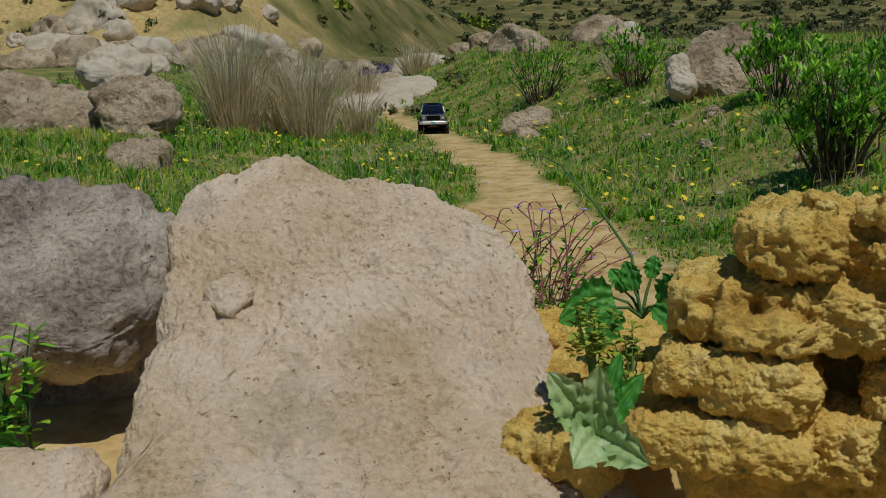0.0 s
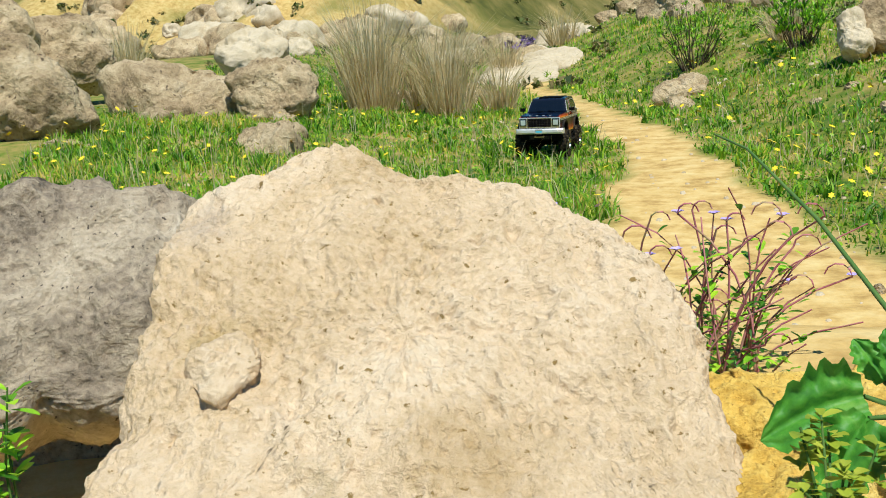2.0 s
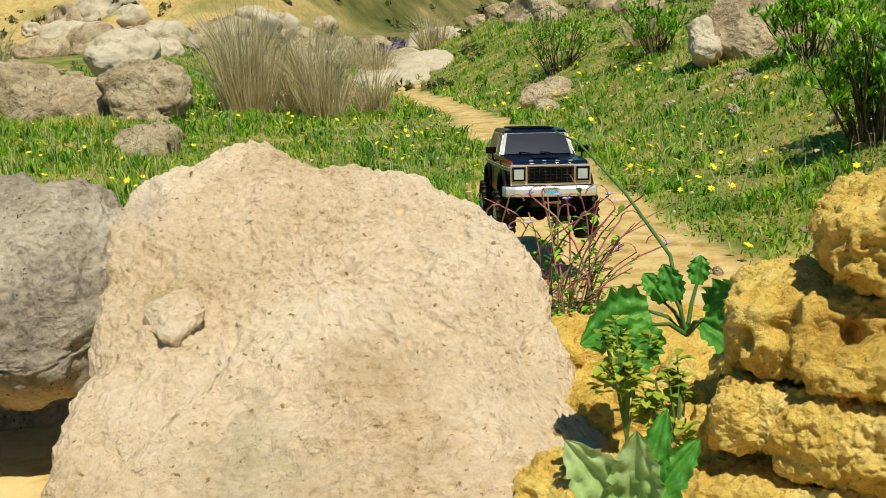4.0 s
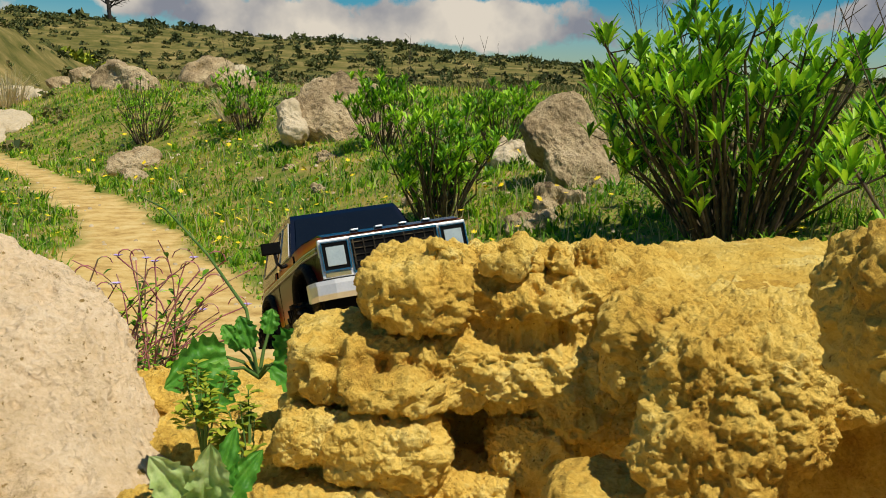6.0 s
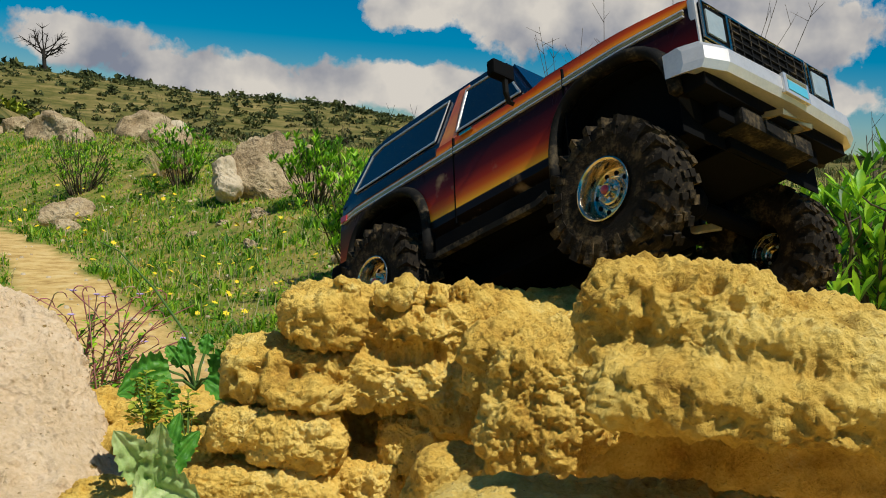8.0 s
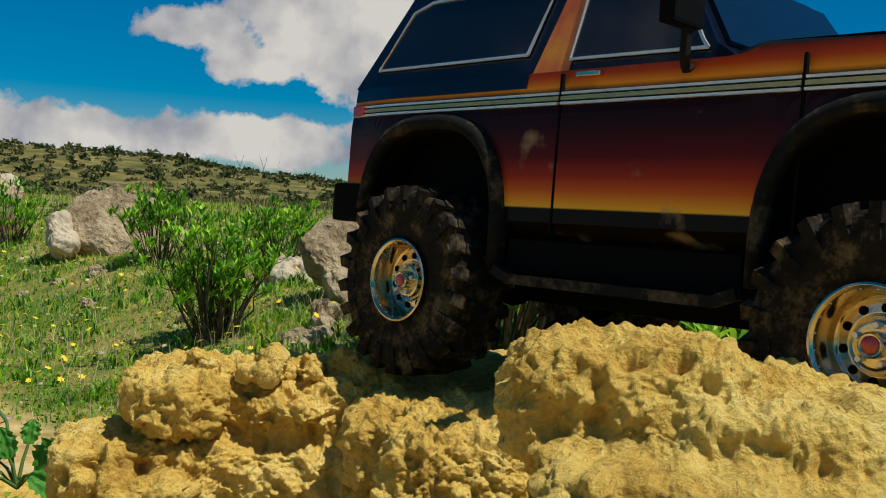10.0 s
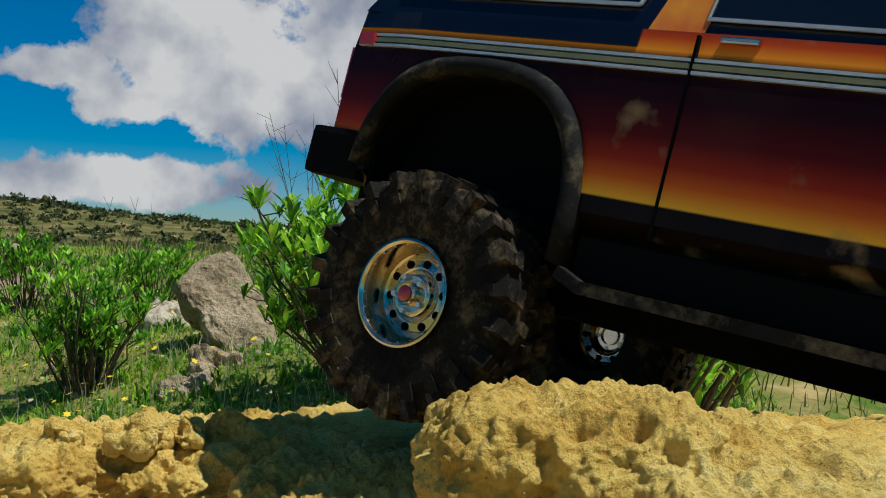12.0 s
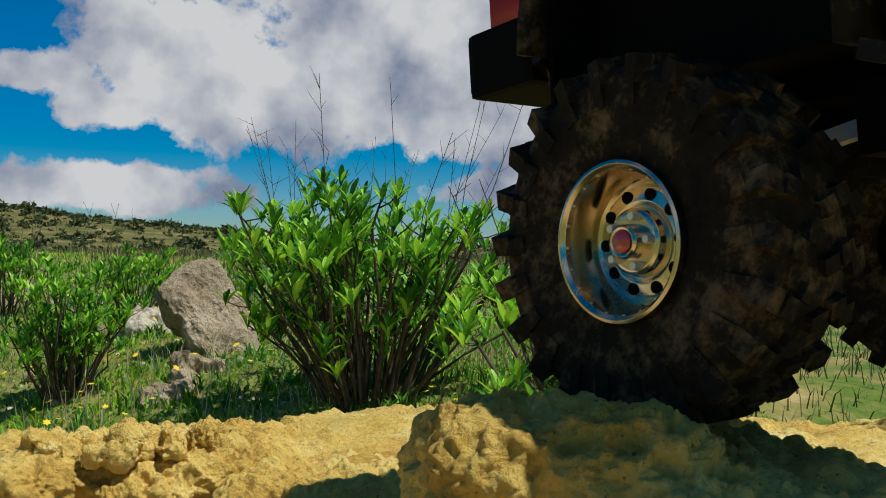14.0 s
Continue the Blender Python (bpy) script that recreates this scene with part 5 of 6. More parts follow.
    # yellow and lilac meadow flowers
    for name, mat, count, box_, size, label in (("yellow_flowers", YELLOW, 1300, (-4.6, 2.2), 0.012, "small yellow daisies dotted through the meadow"), ("lilac_flowers", LILAC, 40, (-1.6, -0.8), 0.010, "small pale lilac flowers beside the boulder")):
        x, y = scatter(count, *box_, 1.9, 9 if mat is YELLOW else 3.2)
        verts, faces = [], []
        for a, b in zip(x, y):
            c = np.array([a, b, float(ground_z(a, b)) + rng.uniform(0.04, 0.09)])
            tilt = rng.normal(0, 0.35, 2)
            k = len(verts)
            verts.append(c)
            petals = 12
            s = size * rng.uniform(0.7, 1.2) * (0.8 + 0.09 * b)
            for i in range(petals):
                q = 2 * math.pi * i / petals
                r = s * (1.0 if i % 2 else 0.6)
                verts.append(c + (r * math.cos(q), r * math.sin(q), r * (tilt[0] * math.cos(q) + tilt[1] * math.sin(q)) - 0.001))
            faces += [(k, k + 1 + i, k + 1 + (i + 1) % petals) for i in range(petals)]
        tagged(mesh_object(name, verts, faces, mat), label, "flowers", kind="stuff")


ROUGH = material("rough_grass", [(0.035, 0.06, 0.012), (0.09, 0.12, 0.02), (0.18, 0.16, 0.05), (0.30, 0.23, 0.09)], 0.8, 0.7, 0, fine=6, translucent=0.2, per_piece=0.35)
meadow()


def clump(place, height, spread, count, mat, label, name="grass_clump", width=0.006, group=""):
    """A tussock of arching blades."""
    x, y = place
    z = float(ground_z(x, y))
    a, r = rng.uniform(0, 2 * math.pi, count), np.sqrt(rng.uniform(0, 1, count))
    base = np.stack([x + 0.22 * spread * r * np.cos(a), y + 0.22 * spread * r * np.sin(a), np.full(count, z - 0.01)], -1)
    h = height * rng.uniform(0.45, 1.0, count)
    lean = (np.stack([np.cos(a), np.sin(a)], -1) * (spread * r * rng.uniform(0.15, 1.0, count))[:, None] + rng.normal(0, 0.10, (count, 2)) * spread) * 0.8
    ob = blades(name, base, h, width * rng.uniform(0.5, 1.1, count), lean, mat)
    return tagged(ob, label, "grass", group)


DRY = "tussocks of dry grass"
for px_, py_, h_, s_, n_ in ((-3.60, 7.0, 1.0, 0.85, 520), (-3.25, 7.3, 0.85, 0.8, 420), (-3.00, 7.0, 0.75, 0.65, 380), (-2.75, 7.4, 0.5, 0.5, 240), (-4.6, 9.0, 0.8, 0.7, 300), (-3.9, 10.8, 0.6, 0.6, 260), (-4.8, 12.5, 0.5, 0.7, 240), (-4.2, 14.0, 0.6, 0.8, 240), (-5.6, 13.6, 0.6, 0.8, 240), (-7.2, 8.6, 0.9, 0.6, 300)):
    clump((px_, py_), h_, s_, n_, STRAW, "tall tussock of dry straw-coloured grass", width=0.005 + 0.0005 * py_, group=DRY)
for px_, py_, h_, s_, n_ in ((0.0, 8.4, 0.42, 0.62, 500), (-0.75, 8.3, 0.34, 0.6, 350), (0.5, 7.9, 0.3, 0.5, 260), (1.9, 4.6, 0.3, 0.3, 260), (2.4, 5.6, 0.3, 0.4, 260)):
    clump((px_, py_), h_, s_, n_, STRAW, "bleached tussock of grass bending over the bank", width=0.010, group=DRY)


def tube(points, r0, r1, sides=5):
    verts, faces = [], []
    pts = [Vector(p) for p in points]
    for i, p in enumerate(pts):
        d = (pts[min(i + 1, len(pts) - 1)] - pts[max(i - 1, 0)]).normalized()
        s = d.orthogonal().normalized()
        t = d.cross(s)
        r = r0 + (r1 - r0) * i / (len(pts) - 1)
        verts += [p + (s * math.cos(q) + t * math.sin(q)) * r for q in np.linspace(0, 2 * math.pi, sides, endpoint=False)]
    for i in range(len(pts) - 1):
        for j in range(sides):
            a, b = i * sides + j, i * sides + (j + 1) % sides
            faces.append((a, b, b + sides, a + sides))
    return verts, faces


class Pile:
    """Collects loose pieces into one mesh."""

    def __init__(self):
        self.verts, self.faces = [], []

    def put(self, piece):
        v, f = piece
        k = len(self.verts)
        self.verts += list(v)
        self.faces += [tuple(i + k for i in q) for q in f]


def lance(base, way, length, width, droop=0.15):
    """A narrow leaf, folded along its rib."""
    way = way.normalized()
    side = way.cross(Vector((0, 0, 1)))
    side = side.normalized() if side.length > 1e-3 else Vector((1, 0, 0))
    up = side.cross(way)
    out = []
    for s, w in ((0.0, 0.12), (0.35, 0.75), (0.65, 1.0), (0.88, 0.6)):
        c = base + way * (s * length) + Vector((0, 0, -droop * length * s * s))
        out += [c - side * w * width / 2 + up * w * width * 0.18, c, c + side * w * width / 2 + up * w * width * 0.18]
    out.append(base + way * length + Vector((0, 0, -droop * length)))
    faces = []
    for k in range(3):
        for j in range(2):
            a = 3 * k + j
            faces.append((a, a + 1, a + 4, a + 3))
    faces += [(9, 10, 12), (10, 11, 12)]
    return out, faces


def bush(place, height, radius, stems, leaf_len, label, seed, dry=4, top=0.55, z=None):
    """A bush of upright stems, each ending in whorls of long leaves, with some bare twigs above."""
    r = random.Random(seed)
    x, y = place
    z = float(ground_z(x, y)) if z is None else z
    wood, green = Pile(), Pile()
    ob = new("bush")
    for k in range(stems):
        a, q = r.uniform(0, 2 * math.pi), math.sqrt(r.random())
        foot = Vector((x + 0.28 * radius * q * math.cos(a), y + 0.28 * radius * q * math.sin(a), z - 0.02))
        h = height * (1 - 0.25 * q) * r.choice((r.uniform(0.35, 0.8), r.uniform(0.7, 1.05)))
        tip = Vector((x + radius * q * math.cos(a) * r.uniform(0.8, 1.1), y + radius * q * math.sin(a), z + h))
        mids = [foot.lerp(tip, t) + Vector((r.uniform(-1, 1), r.uniform(-1, 1), 0.6 * t * (1 - t) * 4)) * 0.035 * height for t in (0.0, 0.3, 0.6, 0.85)]
        pts = [foot] + mids[1:] + [tip]
        v, f = tube(pts, 0.006 * height + 0.002, 0.003 * height + 0.0008, 4)
        mesh_object("stem", v, f, STEM, ob)
        for level in range(r.randint(3, 6)):
            t = 1 - level * 0.13 * r.uniform(0.6, 1.5)
            if t < top * 0.55:
                continue
            seg = t * (len(pts) - 1)
            i = min(int(seg), len(pts) - 2)
            c = pts[i].lerp(pts[i + 1], seg - i)
            if level and r.random() < 0.7:
                c2 = c + Vector((r.uniform(-1, 1), r.uniform(-1, 1), r.uniform(0.1, 0.7))) * 0.13 * height
                wood.put(tube([c, c.lerp(c2, 0.6) + Vector((0, 0, -0.01 * height)), c2], 0.0028 * height + 0.0006, 0.002 * height + 0.0004, 4))
                c = c2
            n = r.randint(7, 13)
            for m in range(n):
                b = 2.4 * m + r.uniform(-0.3, 0.3)
                rise = r.uniform(0.6, 2.6)
                way = Vector((math.cos(b), math.sin(b), rise))
                ln = leaf_len * r.uniform(0.55, 1.1)
                green.put(lance(c - Vector((0, 0, 0.012 * m * height / 4)), way, ln, ln * r.uniform(0.18, 0.27), r.uniform(0.0, 0.25)))
    for k in range(dry):
        a = r.uniform(0, 2 * math.pi)
        foot = Vector((x + 0.5 * radius * math.cos(a), y + 0.5 * radius * math.sin(a), z + 0.5 * height))
        tip = Vector((x + radius * math.cos(a) * r.uniform(0.5, 1.2), y + radius * math.sin(a), z + height * r.uniform(1.0, 1.4)))
        pts = [foot, foot.lerp(tip, 0.5) + Vector((r.uniform(-1, 1), 0, 0)) * 0.04, tip]
        wood.put(tube(pts, 0.0016, 0.0007, 4))
        for m in range(r.randint(2, 6)):
            c = pts[1].lerp(pts[2], r.random())
            wood.put(tube([c, c + Vector((r.uniform(-1, 1), r.uniform(-1, 1), r.uniform(0.4, 1.4))) * 0.05 * height / 0.7], 0.0009, 0.0005, 3))
    tagged(mesh_object("twig_work", wood.verts, wood.faces, STEM, ob), kind="stuff")
    tagged(mesh_object("foliage", green.verts, green.faces, LEAF, ob), kind="stuff")
    return tagged(ob, label, "bush", "green bushes on the bank")


bush((1.11, 2.62), 0.68, 0.46, 95, 0.075, "dense bright green leafy bush with bare twigs above", 3, 22, 0.35)
bush((0.39, 3.75), 0.52, 0.25, 54, 0.052, "medium green bush with dark twigs beside the slab", 4, 9, 0.4)
bush((0.30, 5.80), 0.46, 0.26, 36, 0.065, "green bush growing beside the tilted boulder", 5, 8, 0.4)
bush((-0.62, 7.60), 0.50, 0.26, 30, 0.06, "thin green bush on the bank", 6, 10, 0.4)
bush((-1.50, 8.50), 0.55, 0.30, 36, 0.04, "dark twiggy shrub on the bank", 7, 14, 0.5)
bush((0.92, 1.15), 0.40, 0.26, 46, 0.055, "low leafy bush behind the yellow rocks", 14, 6, 0.3)
bush((1.60, 2.15), 0.36, 0.28, 40, 0.065, "low leafy bush at the edge of the rocks", 8, 12, 0.35)
bush((2.10, 2.60), 0.45, 0.30, 40, 0.065, "low leafy bush at the edge of the rocks", 9, 14, 0.35)
bush((0.95, 5.60), 0.42, 0.30, 36, 0.06, "green bush on the bank", 10, 9, 0.4)
bush((1.55, 4.60), 0.40, 0.30, 36, 0.06, "green bush on the bank", 12, 9, 0.4)


def broad_leaf(parent, base, way, length, width, mat, curl=0.2, teeth=7, seed=1, label="", face=(0.1, -1.0, 0.45)):
    """A broad toothed leaf with a sunk rib and wavy edge."""
    r = random.Random(seed)
    way = Vector(way).normalized()
    side = way.cross(Vector(face)).normalized()
    up = side.cross(way)
    rows, cols = 22, 8
    verts, faces = [], []
    for i in range(rows + 1):
        s = i / rows
        w = width * (math.sin(math.pi * min(1, 0.06 + s * 0.94)) ** 0.6) * (1 - 0.35 * s)
        w *= 1 + 0.34 * (abs(((s * teeth) % 1) - 0.5) * 2 - 0.5)
        for j in range(-cols, cols + 1):
            u = j / cols
            lift = 0.22 * abs(u) * w - 0.05 * w * math.cos(u * math.pi * 3) + 0.10 * w * math.sin(s * teeth * 3.1 + seed + 2 * u) * abs(u)
            p = Vector(base) + way * (s * length) + side * (u * w / 2) + up * lift - Vector((0, 0, curl * length * s * s))
            verts.append(p + up * r.uniform(-0.008, 0.008) * width)
    n = 2 * cols + 1
    for i in range(rows):
        for j in range(n - 1):
            a = i * n + j
            faces.append((a, a + 1, a + n + 1, a + n))
    ob = mesh_object("leaf", verts, faces, mat, parent)
    if label:
        tagged(ob, label)
    return ob


def near_plants():
    # pale prickly rosette in the cleft
    t = tagged(new("thistle"), "pale grey-green thistle with broad toothed leaves in the cleft", "plant")
    c = Vector((-0.099, 0.370, 0.412))
    for k, (way, ln, w, mat, curl) in enumerate((((-0.55, -0.15, 0.85), 0.056, 0.034, PALELEAF, 0.05), ((0.05, -0.15, 1.0), 0.054, 0.030, PALELEAF, 0.05), ((0.55, -0.5, 0.05), 0.050, 0.036, PALELEAF, 0.15), ((-0.2, -0.8, 0.0), 0.040, 0.040, PALELEAF, 0.2), ((0.6, 0.3, 0.9), 0.055, 0.022, BIGLEAF, 0.1), ((0.25, 0.3, 1.0), 0.062, 0.020, BIGLEAF, 0.1))):
        broad_leaf(t, c, way, ln * 0.9, w * 0.9, mat, curl, 9, 20 + k)
    # dark broad-leaved weed
    t = tagged(new("weed"), "dark green broad-leaved weed between the rocks", "plant")
    c = Vector((-0.088, 0.595, 0.425))
    for k, (way, ln, w, stalk) in enumerate((((-0.9, -0.35, -0.1), 0.044, 0.042, (-0.022, -0.01, 0.018)), ((0.6, -0.15, 0.8), 0.046, 0.040, (0.018, 0.0, 0.012)), ((0.75, -0.4, -0.25), 0.038, 0.026, (0.01, -0.01, 0.012)), ((-0.25, 0.1, 1.0), 0.034, 0.018, (-0.006, 0, 0.022)), ((-0.45, 0.2, 0.9), 0.030, 0.018, (-0.014, 0.01, 0.018)), ((0.1, 0.2, 1.0), 0.026, 0.016, (0.006, 0.01, 0.03)), ((-0.5, -0.6, -0.7), 0.036, 0.034, (-0.02, -0.02, 0.012)))):
        tip = c + Vector(stalk)
        v, f = tube([c, c.lerp(tip, 0.5) + Vector((0, 0, 0.004)), tip], 0.0016, 0.0011)
        mesh_object("stalk", v, f, GREENSTEM, t)
        broad_leaf(t, tip, way, ln, w, BIGLEAF, 0.3, 6, 40 + k)
    # lime spurge
    for n, (x, y, z, h) in enumerate(((-0.118, 0.520, 0.405, 0.05), (-0.085, 0.475, 0.395, 0.055))):
        t = tagged(new("spurge"), "yellow-green spurge with small rounded leaves", "plant", "spurges in the cleft")
        g = Pile()
        r = random.Random(70 + n)
        for k in range(10):
            a = r.uniform(0, 6.28)
            tip = Vector((x + 0.022 * math.cos(a) * r.random(), y + 0.018 * math.sin(a), z + h * r.uniform(0.5, 1)))
            v, f = tube([(x, y, z - 0.02), (x + (tip.x - x) * 0.4, y, z + h * 0.3), tip], 0.0010, 0.0006, 4)
            mesh_object("stem", v, f, GREENSTEM, t)
            for m in range(16):
                b = r.uniform(0, 6.28)
                g.put(lance(tip - Vector((0, 0, r.uniform(0, 0.018))), Vector((math.cos(b), math.sin(b), r.uniform(-0.1, 0.7))), r.uniform(0.005, 0.010), r.uniform(0.004, 0.006)))
        tagged(mesh_object("foliage", g.verts, g.faces, LIME, t), kind="stuff")
    # ruddy tangle of stems beside the boulder
    t = tagged(new("storksbill"), "tangled reddish stems with curling tips and small green leaves", "plant")
    g, fl = Pile(), Pile()
    r = random.Random(5)
    for k in range(46):
        x0, y0 = -0.245 + r.uniform(-0.04, 0.06), 0.90 + r.uniform(-0.05, 0.08)
        z0 = 0.32
        h = r.uniform(0.05, 0.16)
        dx = r.uniform(-0.07, 0.09)
        a0, a1, a2 = Vector((x0, y0, z0)), Vector((x0 + dx * 0.1 + r.uniform(-0.02, 0.02), y0 + r.uniform(-0.02, 0.02), z0 + h * 0.7)), Vector((x0 + dx, y0 + r.uniform(-0.03, 0.02), z0 + h))
        pts = [a0.lerp(a1, s).lerp(a1.lerp(a2, s), s) for s in (0, 0.2, 0.4, 0.6, 0.8, 1.0)]
        if r.random() < 0.55:
            e, sg, rad = pts[-1], r.choice((-1, 1)), r.uniform(0.005, 0.012)
            pts += [e + Vector((sg * rad * (1 - math.cos(q)), 0, rad * math.sin(q))) for q in (0.6, 1.2, 1.8, 2.4, 3.0)]
        v, f = tube(pts, 0.0010, 0.0006, 5)
        mesh_object("stem", v, f, RUDDYSTEM, t)
        for m in range(13):
            c = pts[2].lerp(pts[4], r.random()) if r.random() < 0.45 else pts[0] + Vector((r.uniform(-0.03, 0.03), r.uniform(-0.02, 0.0), r.uniform(0.0, 0.05)))
            b = r.uniform(0, 6.28)
            g.put(lance(c, Vector((math.cos(b), math.sin(b), r.uniform(0, 1.0))), r.uniform(0.007, 0.016), r.uniform(0.003, 0.007)))
        if r.random() < 0.25:
            for m in range(5):
                b = 6.28 * m / 5
                fl.put(lance(pts[5], Vector((math.cos(b), math.sin(b), 0.6)), 0.006, 0.004))
    tagged(mesh_object("foliage", g.verts, g.faces, LEAF, t), kind="stuff")
    tagged(mesh_object("blossom", fl.verts, fl.faces, LILAC, t), kind="stuff")
    # arching green stalk
    t = tagged(new("stalk"), "long bare green stalk arching over the weed", "plant")
    p = Pile()
    p.put(tube([(-0.09, 0.60, 0.43), (-0.10, 0.64, 0.465), (-0.135, 0.70, 0.497), (-0.18, 0.78, 0.525), (-0.205, 0.82, 0.530)], 0.0016, 0.0007))
    mesh_object("stalk", p.verts, p.faces, GREENSTEM, t)
    # weeds left of the dark hollow
    t = tagged(new("weed"), "leafy green weed growing under the grey rock", "plant")
    g = Pile()
    r = random.Random(9)
    for k in range(26):
        x0, y0 = -0.80 + r.uniform(-0.09, 0.05), 0.66 + r.uniform(-0.04, 0.06)
        h = r.uniform(0.05, 0.15)
        pts = [Vector((x0, y0, 0.08)), Vector((x0 + r.uniform(-0.02, 0.02), y0, 0.20 + h * 0.6)), Vector((x0 + r.uniform(-0.03, 0.03), y0, 0.22 + h))]
        v, f = tube(pts, 0.0015, 0.0008, 4)
        mesh_object("stem", v, f, GREENSTEM, t)
        for m in range(18):
            c = pts[0].lerp(pts[2], r.uniform(0.45, 1.0))
            b = r.uniform(0, 6.28)
            g.put(lance(c, Vector((math.cos(b), math.sin(b), r.uniform(0.0, 0.9))), r.uniform(0.014, 0.03), r.uniform(0.007, 0.014)))
    tagged(mesh_object("foliage", g.verts, g.faces, LEAF, t), kind="stuff")
    for k in range(4):
        broad_leaf(t, (-0.80 + 0.03 * k, 0.63, 0.25), (0.5 - 0.3 * k, -0.5, 0.7), 0.06, 0.03, BIGLEAF, 0.3, 3, 60 + k)
    # thin straws standing before the meadow
    for k, (x, y, h, dx) in enumerate(((-1.75, 1.75, 0.42, -0.05), (-1.70, 1.8, 0.36, -0.10), (-1.62, 1.7, 0.40, -0.12), (-1.40, 1.9, 0.45, 0.01), (-1.18, 2.0, 0.44, 0.02), (-1.55, 1.65, 0.3, -0.06))):
        t = tagged(new("straw"), "single thin bleached grass straw", "grass", "thin straws before the meadow")
        z = float(ground_z(x, y))
        v, f = tube([(x, y, z), (x + dx * 0.4, y, z + h * 0.5), (x + dx, y, z + h)], 0.0014, 0.0007, 4)
        mesh_object("stem", v, f, STRAW, t)


near_plants()


# ---- the far slopes ----
def tufts(name, places, sizes, mat, label, per=34, flat=0.75):
    """Shrubs of many small leaf clusters, all in one mesh."""
    n = len(places)
    k = n * per
    c = np.repeat(places, per, 0)
    s = np.repeat(sizes, per)
    d = rng.normal(0, 1, (k, 3))
    d /= np.linalg.norm(d, axis=1)[:, None]
    d[:, 2] = np.abs(d[:, 2]) * flat
    p = c + d * (s * rng.uniform(0.45, 1.0, k))[:, None]
    a, b = rng.normal(0, 1, (k, 3)), rng.normal(0, 1, (k, 3))
    a, b = (v / np.linalg.norm(v, axis=1)[:, None] * (s * 0.33)[:, None] for v in (a, b))
    verts = np.stack([p - a, p + a * 0.6 + b, p + a - b * 0.7], 1).reshape(-1, 3)
    ob = mesh_object(name, verts, np.arange(3 * k).reshape(-1, 3), mat, None, False)
    return tagged(ob, label, "shrubs", kind="stuff")


def on_ground(x, y, lift=0.0):
    return np.stack([x, y, ground_z(x, y) + lift], -1)


def ragged(r, s):
    """The outline of a broken stone, about s across to each side."""
    turns = sorted(r.uniform(0, 2 * math.pi) for _ in range(4)) + [0.4, 2.7, 3.9, 5.4]
    return [(s * r.uniform(0.75, 1.2) * math.cos(a), s * r.uniform(0.42, 0.72) * math.sin(a)) for a in sorted(turns)]


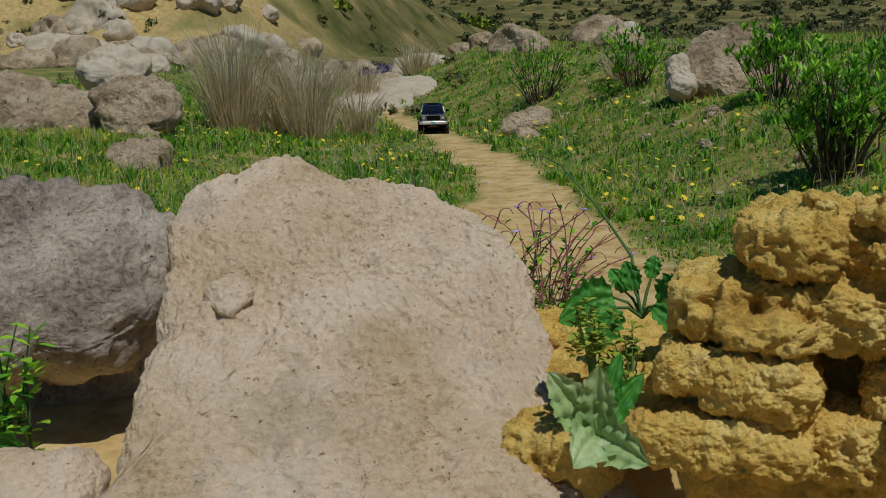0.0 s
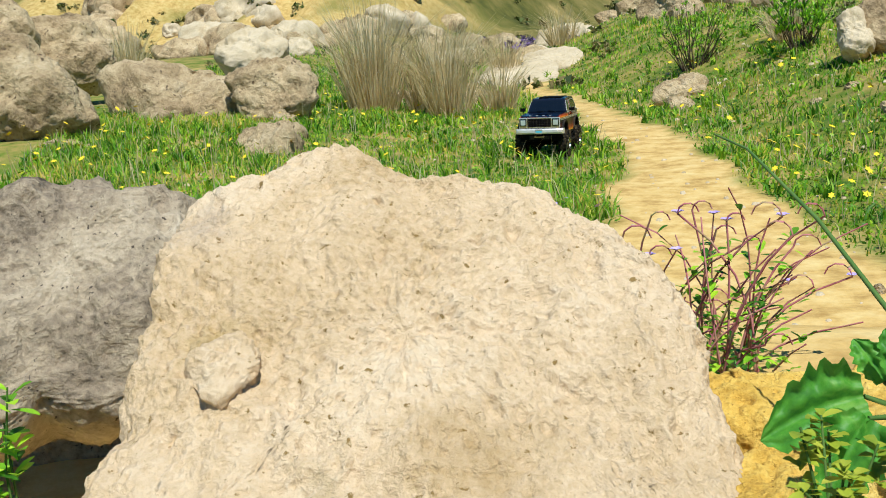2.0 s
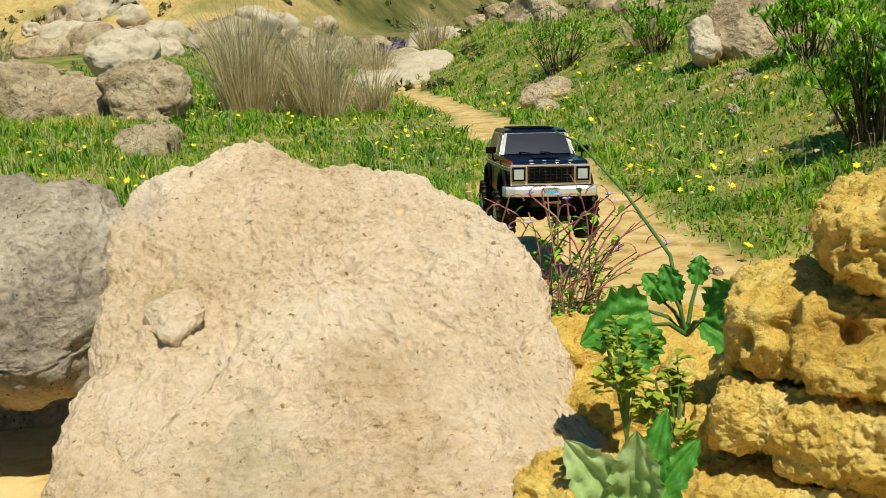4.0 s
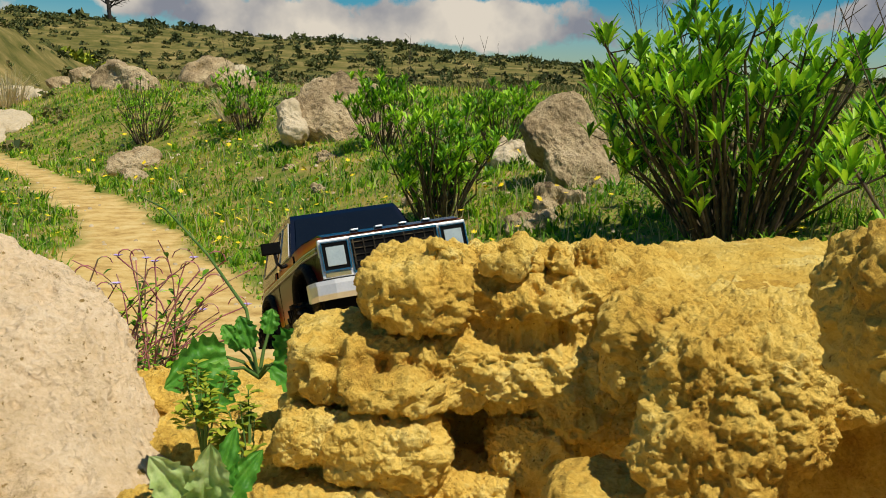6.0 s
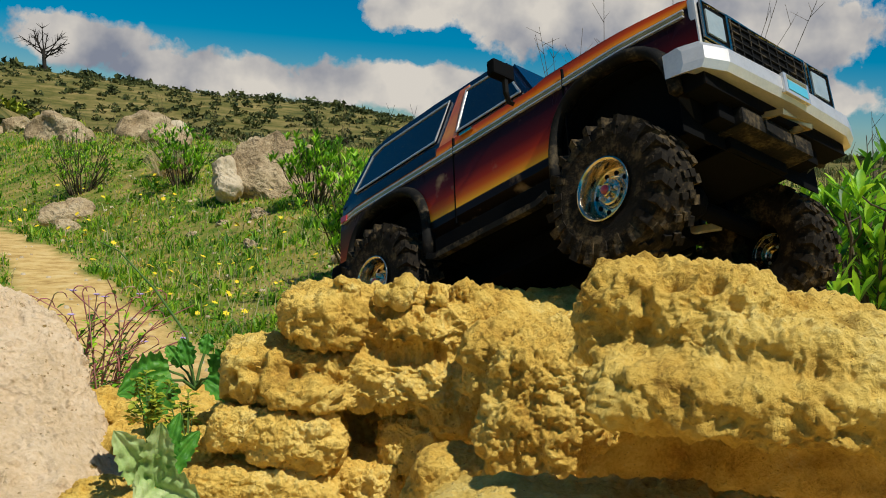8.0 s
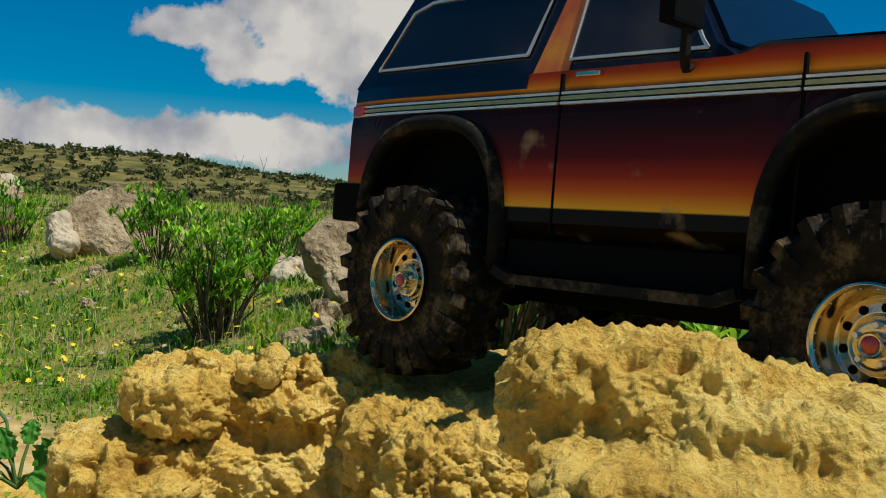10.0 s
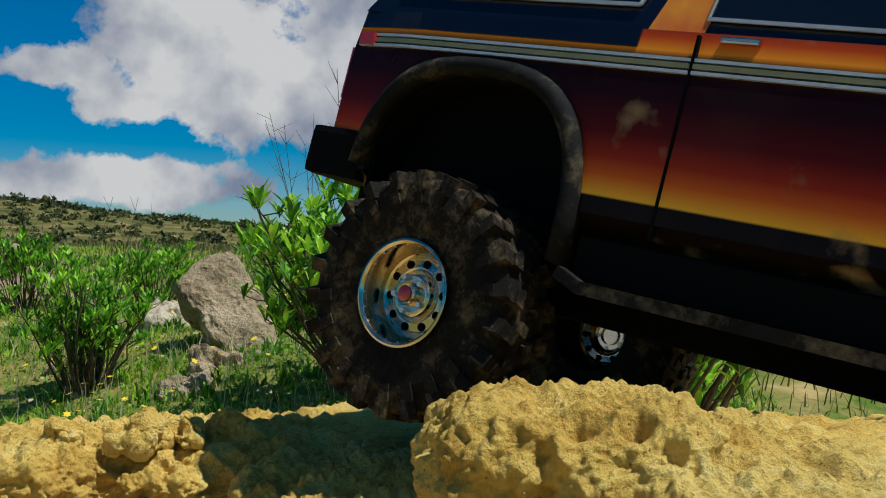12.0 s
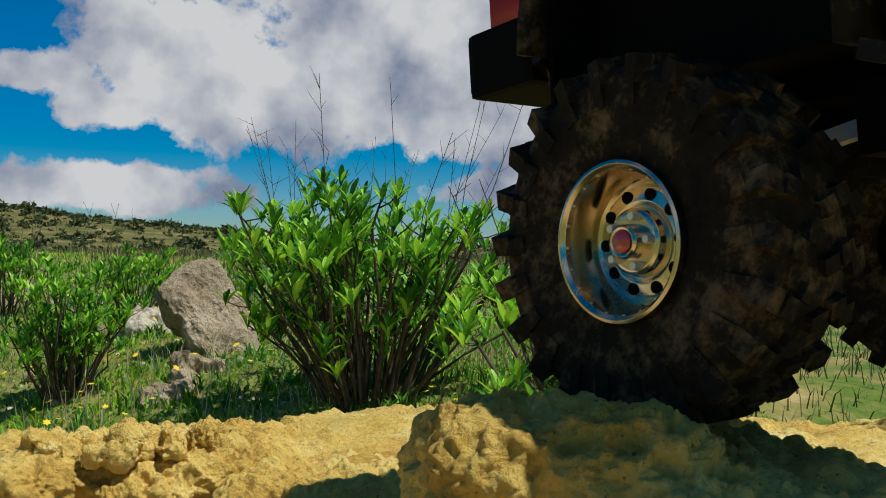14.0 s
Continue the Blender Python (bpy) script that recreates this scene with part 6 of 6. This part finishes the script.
def slopes():
    x = np.sort(rng.uniform(-48, 45, 95))
    y = rng.uniform(88, 93, 95)
    tufts("ridge_shrubs", on_ground(x, y), rng.uniform(0.35, 1.0, 95), SCRUB, "row of dark shrubs along the ridge")
    x, y = rng.uniform(-50, 45, 2600), rng.uniform(38, 90, 2600)
    tufts("hill_scrub", on_ground(x, y), rng.uniform(0.15, 0.5, 2600), SCRUB, "low dark scrub covering the far hillside", 22)
    x, y = rng.uniform(-34, 45, 700), rng.uniform(24, 60, 700)
    tufts("slope_scrub", on_ground(x, y), rng.uniform(0.10, 0.30, 700), ROUGH, "dry olive scrub on the slope", 20)
    x = rng.uniform(-26, -8, 90)
    tufts("broom", on_ground(x, 46 + 0.35 * (x + 17) + rng.normal(0, 1.2, 90)), rng.uniform(0.3, 0.7, 90), BROOM, "band of yellow-flowering broom across the slope")
    x, y = rng.uniform(-19, -10, 70), rng.uniform(22, 27, 70)
    tufts("broom", on_ground(x, y), rng.uniform(0.15, 0.5, 70), BROOM, "yellow-flowering broom on top of the cut bank")
    x, y = rng.uniform(-22, -11, 420), rng.uniform(16.5, 26, 420)
    tufts("bank_scrub", on_ground(x, y), rng.uniform(0.05, 0.22, 420), ROUGH, "dry tufts growing on the cut bank", 22)
    x, y = rng.uniform(-6.6, -4.2, 40), rng.uniform(15, 18, 40)
    tufts("lilac_shrub", on_ground(x, y), rng.uniform(0.10, 0.22, 40), LILAC_FAR, "low shrub with purple flowers beyond the path")
    x, y = rng.uniform(-9, 1.0, 160), rng.uniform(9, 22, 160)
    tufts("verge_scrub", on_ground(x, y), rng.uniform(0.05, 0.16, 160), ROUGH, "dry low scrub beyond the meadow", 24)
    r = random.Random(31)
    for k in range(110):
        x, y = (r.uniform(-8.5, -1.2), r.uniform(11.5, 19)) if k < 36 else (r.uniform(-19, -8.8), r.uniform(15.5, 22))
        s = r.uniform(0.12, 0.42) if k < 36 else r.uniform(0.2, 0.95)
        rock("rock", PALEROCK if r.random() < 0.5 else FIELDROCK, (x, y, float(ground_z(x, y)) + 0.15 * s), r.uniform(-40, 40), r.uniform(10, 60), ragged(r, s), 0.4 * s, 0.6 * s, "pale weathered rock on the rise beyond the path", 0.35, 5, 0.1, 200 + k, 16, 44, flat=r.uniform(3.0, 6.0), group="rocks beyond the path")
    for k in range(26):
        x, y = r.uniform(-6.8, -2.9), r.uniform(4.2, 9)
        s = r.uniform(0.06, 0.2)
        rock("rock", FIELDROCK, (x, y, float(ground_z(x, y)) + 0.1 * s), r.uniform(-40, 40), r.uniform(10, 60), ragged(r, s), 0.4 * s, 0.6 * s, "weathered grey stone scattered in the grass", 0.35, 5, 0.1, 260 + k, 16, 44, flat=r.uniform(3.0, 6.0), group="stones in the grass")
    for k in range(26):
        x, y = r.uniform(-0.6, 2.6), r.uniform(2.4, 6.5)
        s = r.uniform(0.02, 0.06)
        if abs(x - 1.1) < 0.5 and abs(y - 2.6) < 0.4:
            continue
        rock("rock", FIELDROCK, (x, y, float(ground_z(x, y)) + 0.15 * s), r.uniform(-40, 40), r.uniform(10, 60), ragged(r, s), 0.4 * s, 0.6 * s, "small pale stone lying in the meadow", 0.35, 5, 0.1, 300 + k, 16, 44, flat=r.uniform(3.0, 6.0), group="stones in the grass")
    # the bare tree on the ridge
    t = tagged(new("tree"), "bare dark tree standing alone on the ridge", "tree")
    x, y = -18.3, 91.0
    z = float(ground_z(x, y))
    trunk, twigs = Pile(), Pile()
    trunk.put(tube([(x, y, z - 0.3), (x - 0.1, y, z + 1.0), (x - 0.2, y, z + 1.9)], 0.22, 0.13))
    for k in range(13):
        a = r.uniform(0.2, 2.9)
        ln = r.uniform(0.9, 1.9)
        p0 = Vector((x - 0.15, y, z + r.uniform(1.0, 1.9)))
        p1 = p0 + Vector((math.cos(a) * ln * 0.6, r.uniform(-0.3, 0.3), math.sin(a) * ln * 0.6))
        p2 = p1 + Vector((math.cos(a) * ln * 0.5, r.uniform(-0.3, 0.3), math.sin(a) * ln * 0.6 + 0.15))
        trunk.put(tube([p0, p1, p2], 0.08, 0.03, 4))
        for m in range(9):
            c = p1.lerp(p2, r.random())
            b = a + r.uniform(-1.1, 1.1)
            twigs.put(tube([c, c + Vector((math.cos(b), 0, math.sin(b))) * r.uniform(0.3, 0.8)], 0.028, 0.012, 3))
    mesh_object("trunk", trunk.verts, trunk.faces, BARK, t)
    mesh_object("twigs", twigs.verts, twigs.faces, BARK, t)


LILAC_FAR = material("lilac_far", [(0.05, 0.04, 0.05), (0.16, 0.10, 0.22), (0.22, 0.15, 0.32)], 3, 0.8, 0, per_piece=0.3)
slopes()


# ---- what moves ----
DRIVE = [
    (0, -2.274, 7.887, -0.040, 1.0, 0.0, 196.3),
    (0.5, -2.100, 7.220, -0.020, 1.0, 0.0, 199.0),
    (1, -1.910, 6.486, -0.005, 2.0, 0.0, 211.7),
    (1.5, -1.714, 5.930, 0.005, 1.0, 0.5, 192.0),
    (2, -1.577, 4.848, 0.010, 2.0, -1.0, 186.6),
    (2.2, -1.450, 4.620, 0.012, 2.0, -1.0, 190.0),
    (3.3, -0.850, 3.400, 0.030, 3.0, 0.0, 200.0),
    (4.3, -0.446, 2.348, 0.104, 4.3, -3.5, 198.9),
    (4.5, -0.367, 2.298, 0.100, 3.6, -2.8, 194.9),
    (5, -0.218, 1.891, 0.094, 3.1, 2.4, 206.8),
    (5.5, -0.034, 1.736, 0.110, 8.8, 4.2, 210.1),
    (6, 0.029, 1.290, 0.216, 18.2, 7.0, 193.3),
    (6.5, 0.052, 1.006, 0.303, 25.2, 5.9, 192.6),
    (7, 0.121, 0.902, 0.362, 25.7, -4.7, 205.0),
    (7.5, 0.199, 0.825, 0.431, 25.6, -9.3, 207.4),
    (8, 0.258, 0.617, 0.493, 25.9, -13.3, 205.8),
    (8.5, 0.276, 0.423, 0.545, 19.3, -3.3, 200.5),
    (8.7, 0.283, 0.401, 0.543, 16.6, -3.3, 200.9),
    (10.8, 0.329, 0.325, 0.530, -6.8, -2.7, 205.2),
    (11, 0.330, 0.323, 0.529, -7.4, -3.7, 205.6),
    (11.5, 0.329, 0.297, 0.532, -8.9, -3.0, 205.6),
    (12, 0.338, 0.248, 0.536, -10.5, -7.7, 209.7),
    (12.5, 0.339, 0.210, 0.539, -10.9, -10.1, 209.9),
    (13, 0.342, 0.191, 0.552, -10.2, -8.5, 206.9),
    (13.5, 0.332, 0.015, 0.638, 3.6, 1.5, 192.8),
    (14, 0.327, 0.003, 0.640, 4.7, 1.6, 191.0),
]


def motions():
    rows = [(t, pose(*p)) for t, *p in DRIVE]
    walk(toy_truck, rows)
    # wheels turn by the way that the truck goes
    times = np.arange(0, 14.01, 0.05)
    d = np.array(DRIVE)
    x, y, z = (np.interp(times, d[:, 0], d[:, k]) for k in (1, 2, 3))
    way = np.concatenate([[0], np.cumsum(np.sqrt(np.diff(x) ** 2 + np.diff(y) ** 2 + np.diff(z) ** 2))])
    # springs give and stretch as it climbs
    front = np.interp(times, [0, 6.0, 6.5, 7.0, 7.5, 8.0, 8.5, 11, 14], [0, 0, 0.022, 0.020, 0.0, -0.018, -0.008, 0, 0])
    rear = np.interp(times, [0, 7.5, 8.0, 8.5, 11, 12, 13, 13.5, 14], [0, 0, 0.006, 0.006, -0.006, -0.016, -0.019, -0.036, -0.034])
    trail = np.interp(times, [0, 13.0, 13.5, 14], [0, 0, -0.009, -0.009])
    for w in truck_wheels:
        px, py, pz = w.location
        walk(w, [(float(t), pose(px, py + (back if py < 0 else 0), pz + lift, -math.degrees(s / 0.059))) for t, s, back, lift in zip(times, way, trail, front if py > 0 else rear)])


motions()
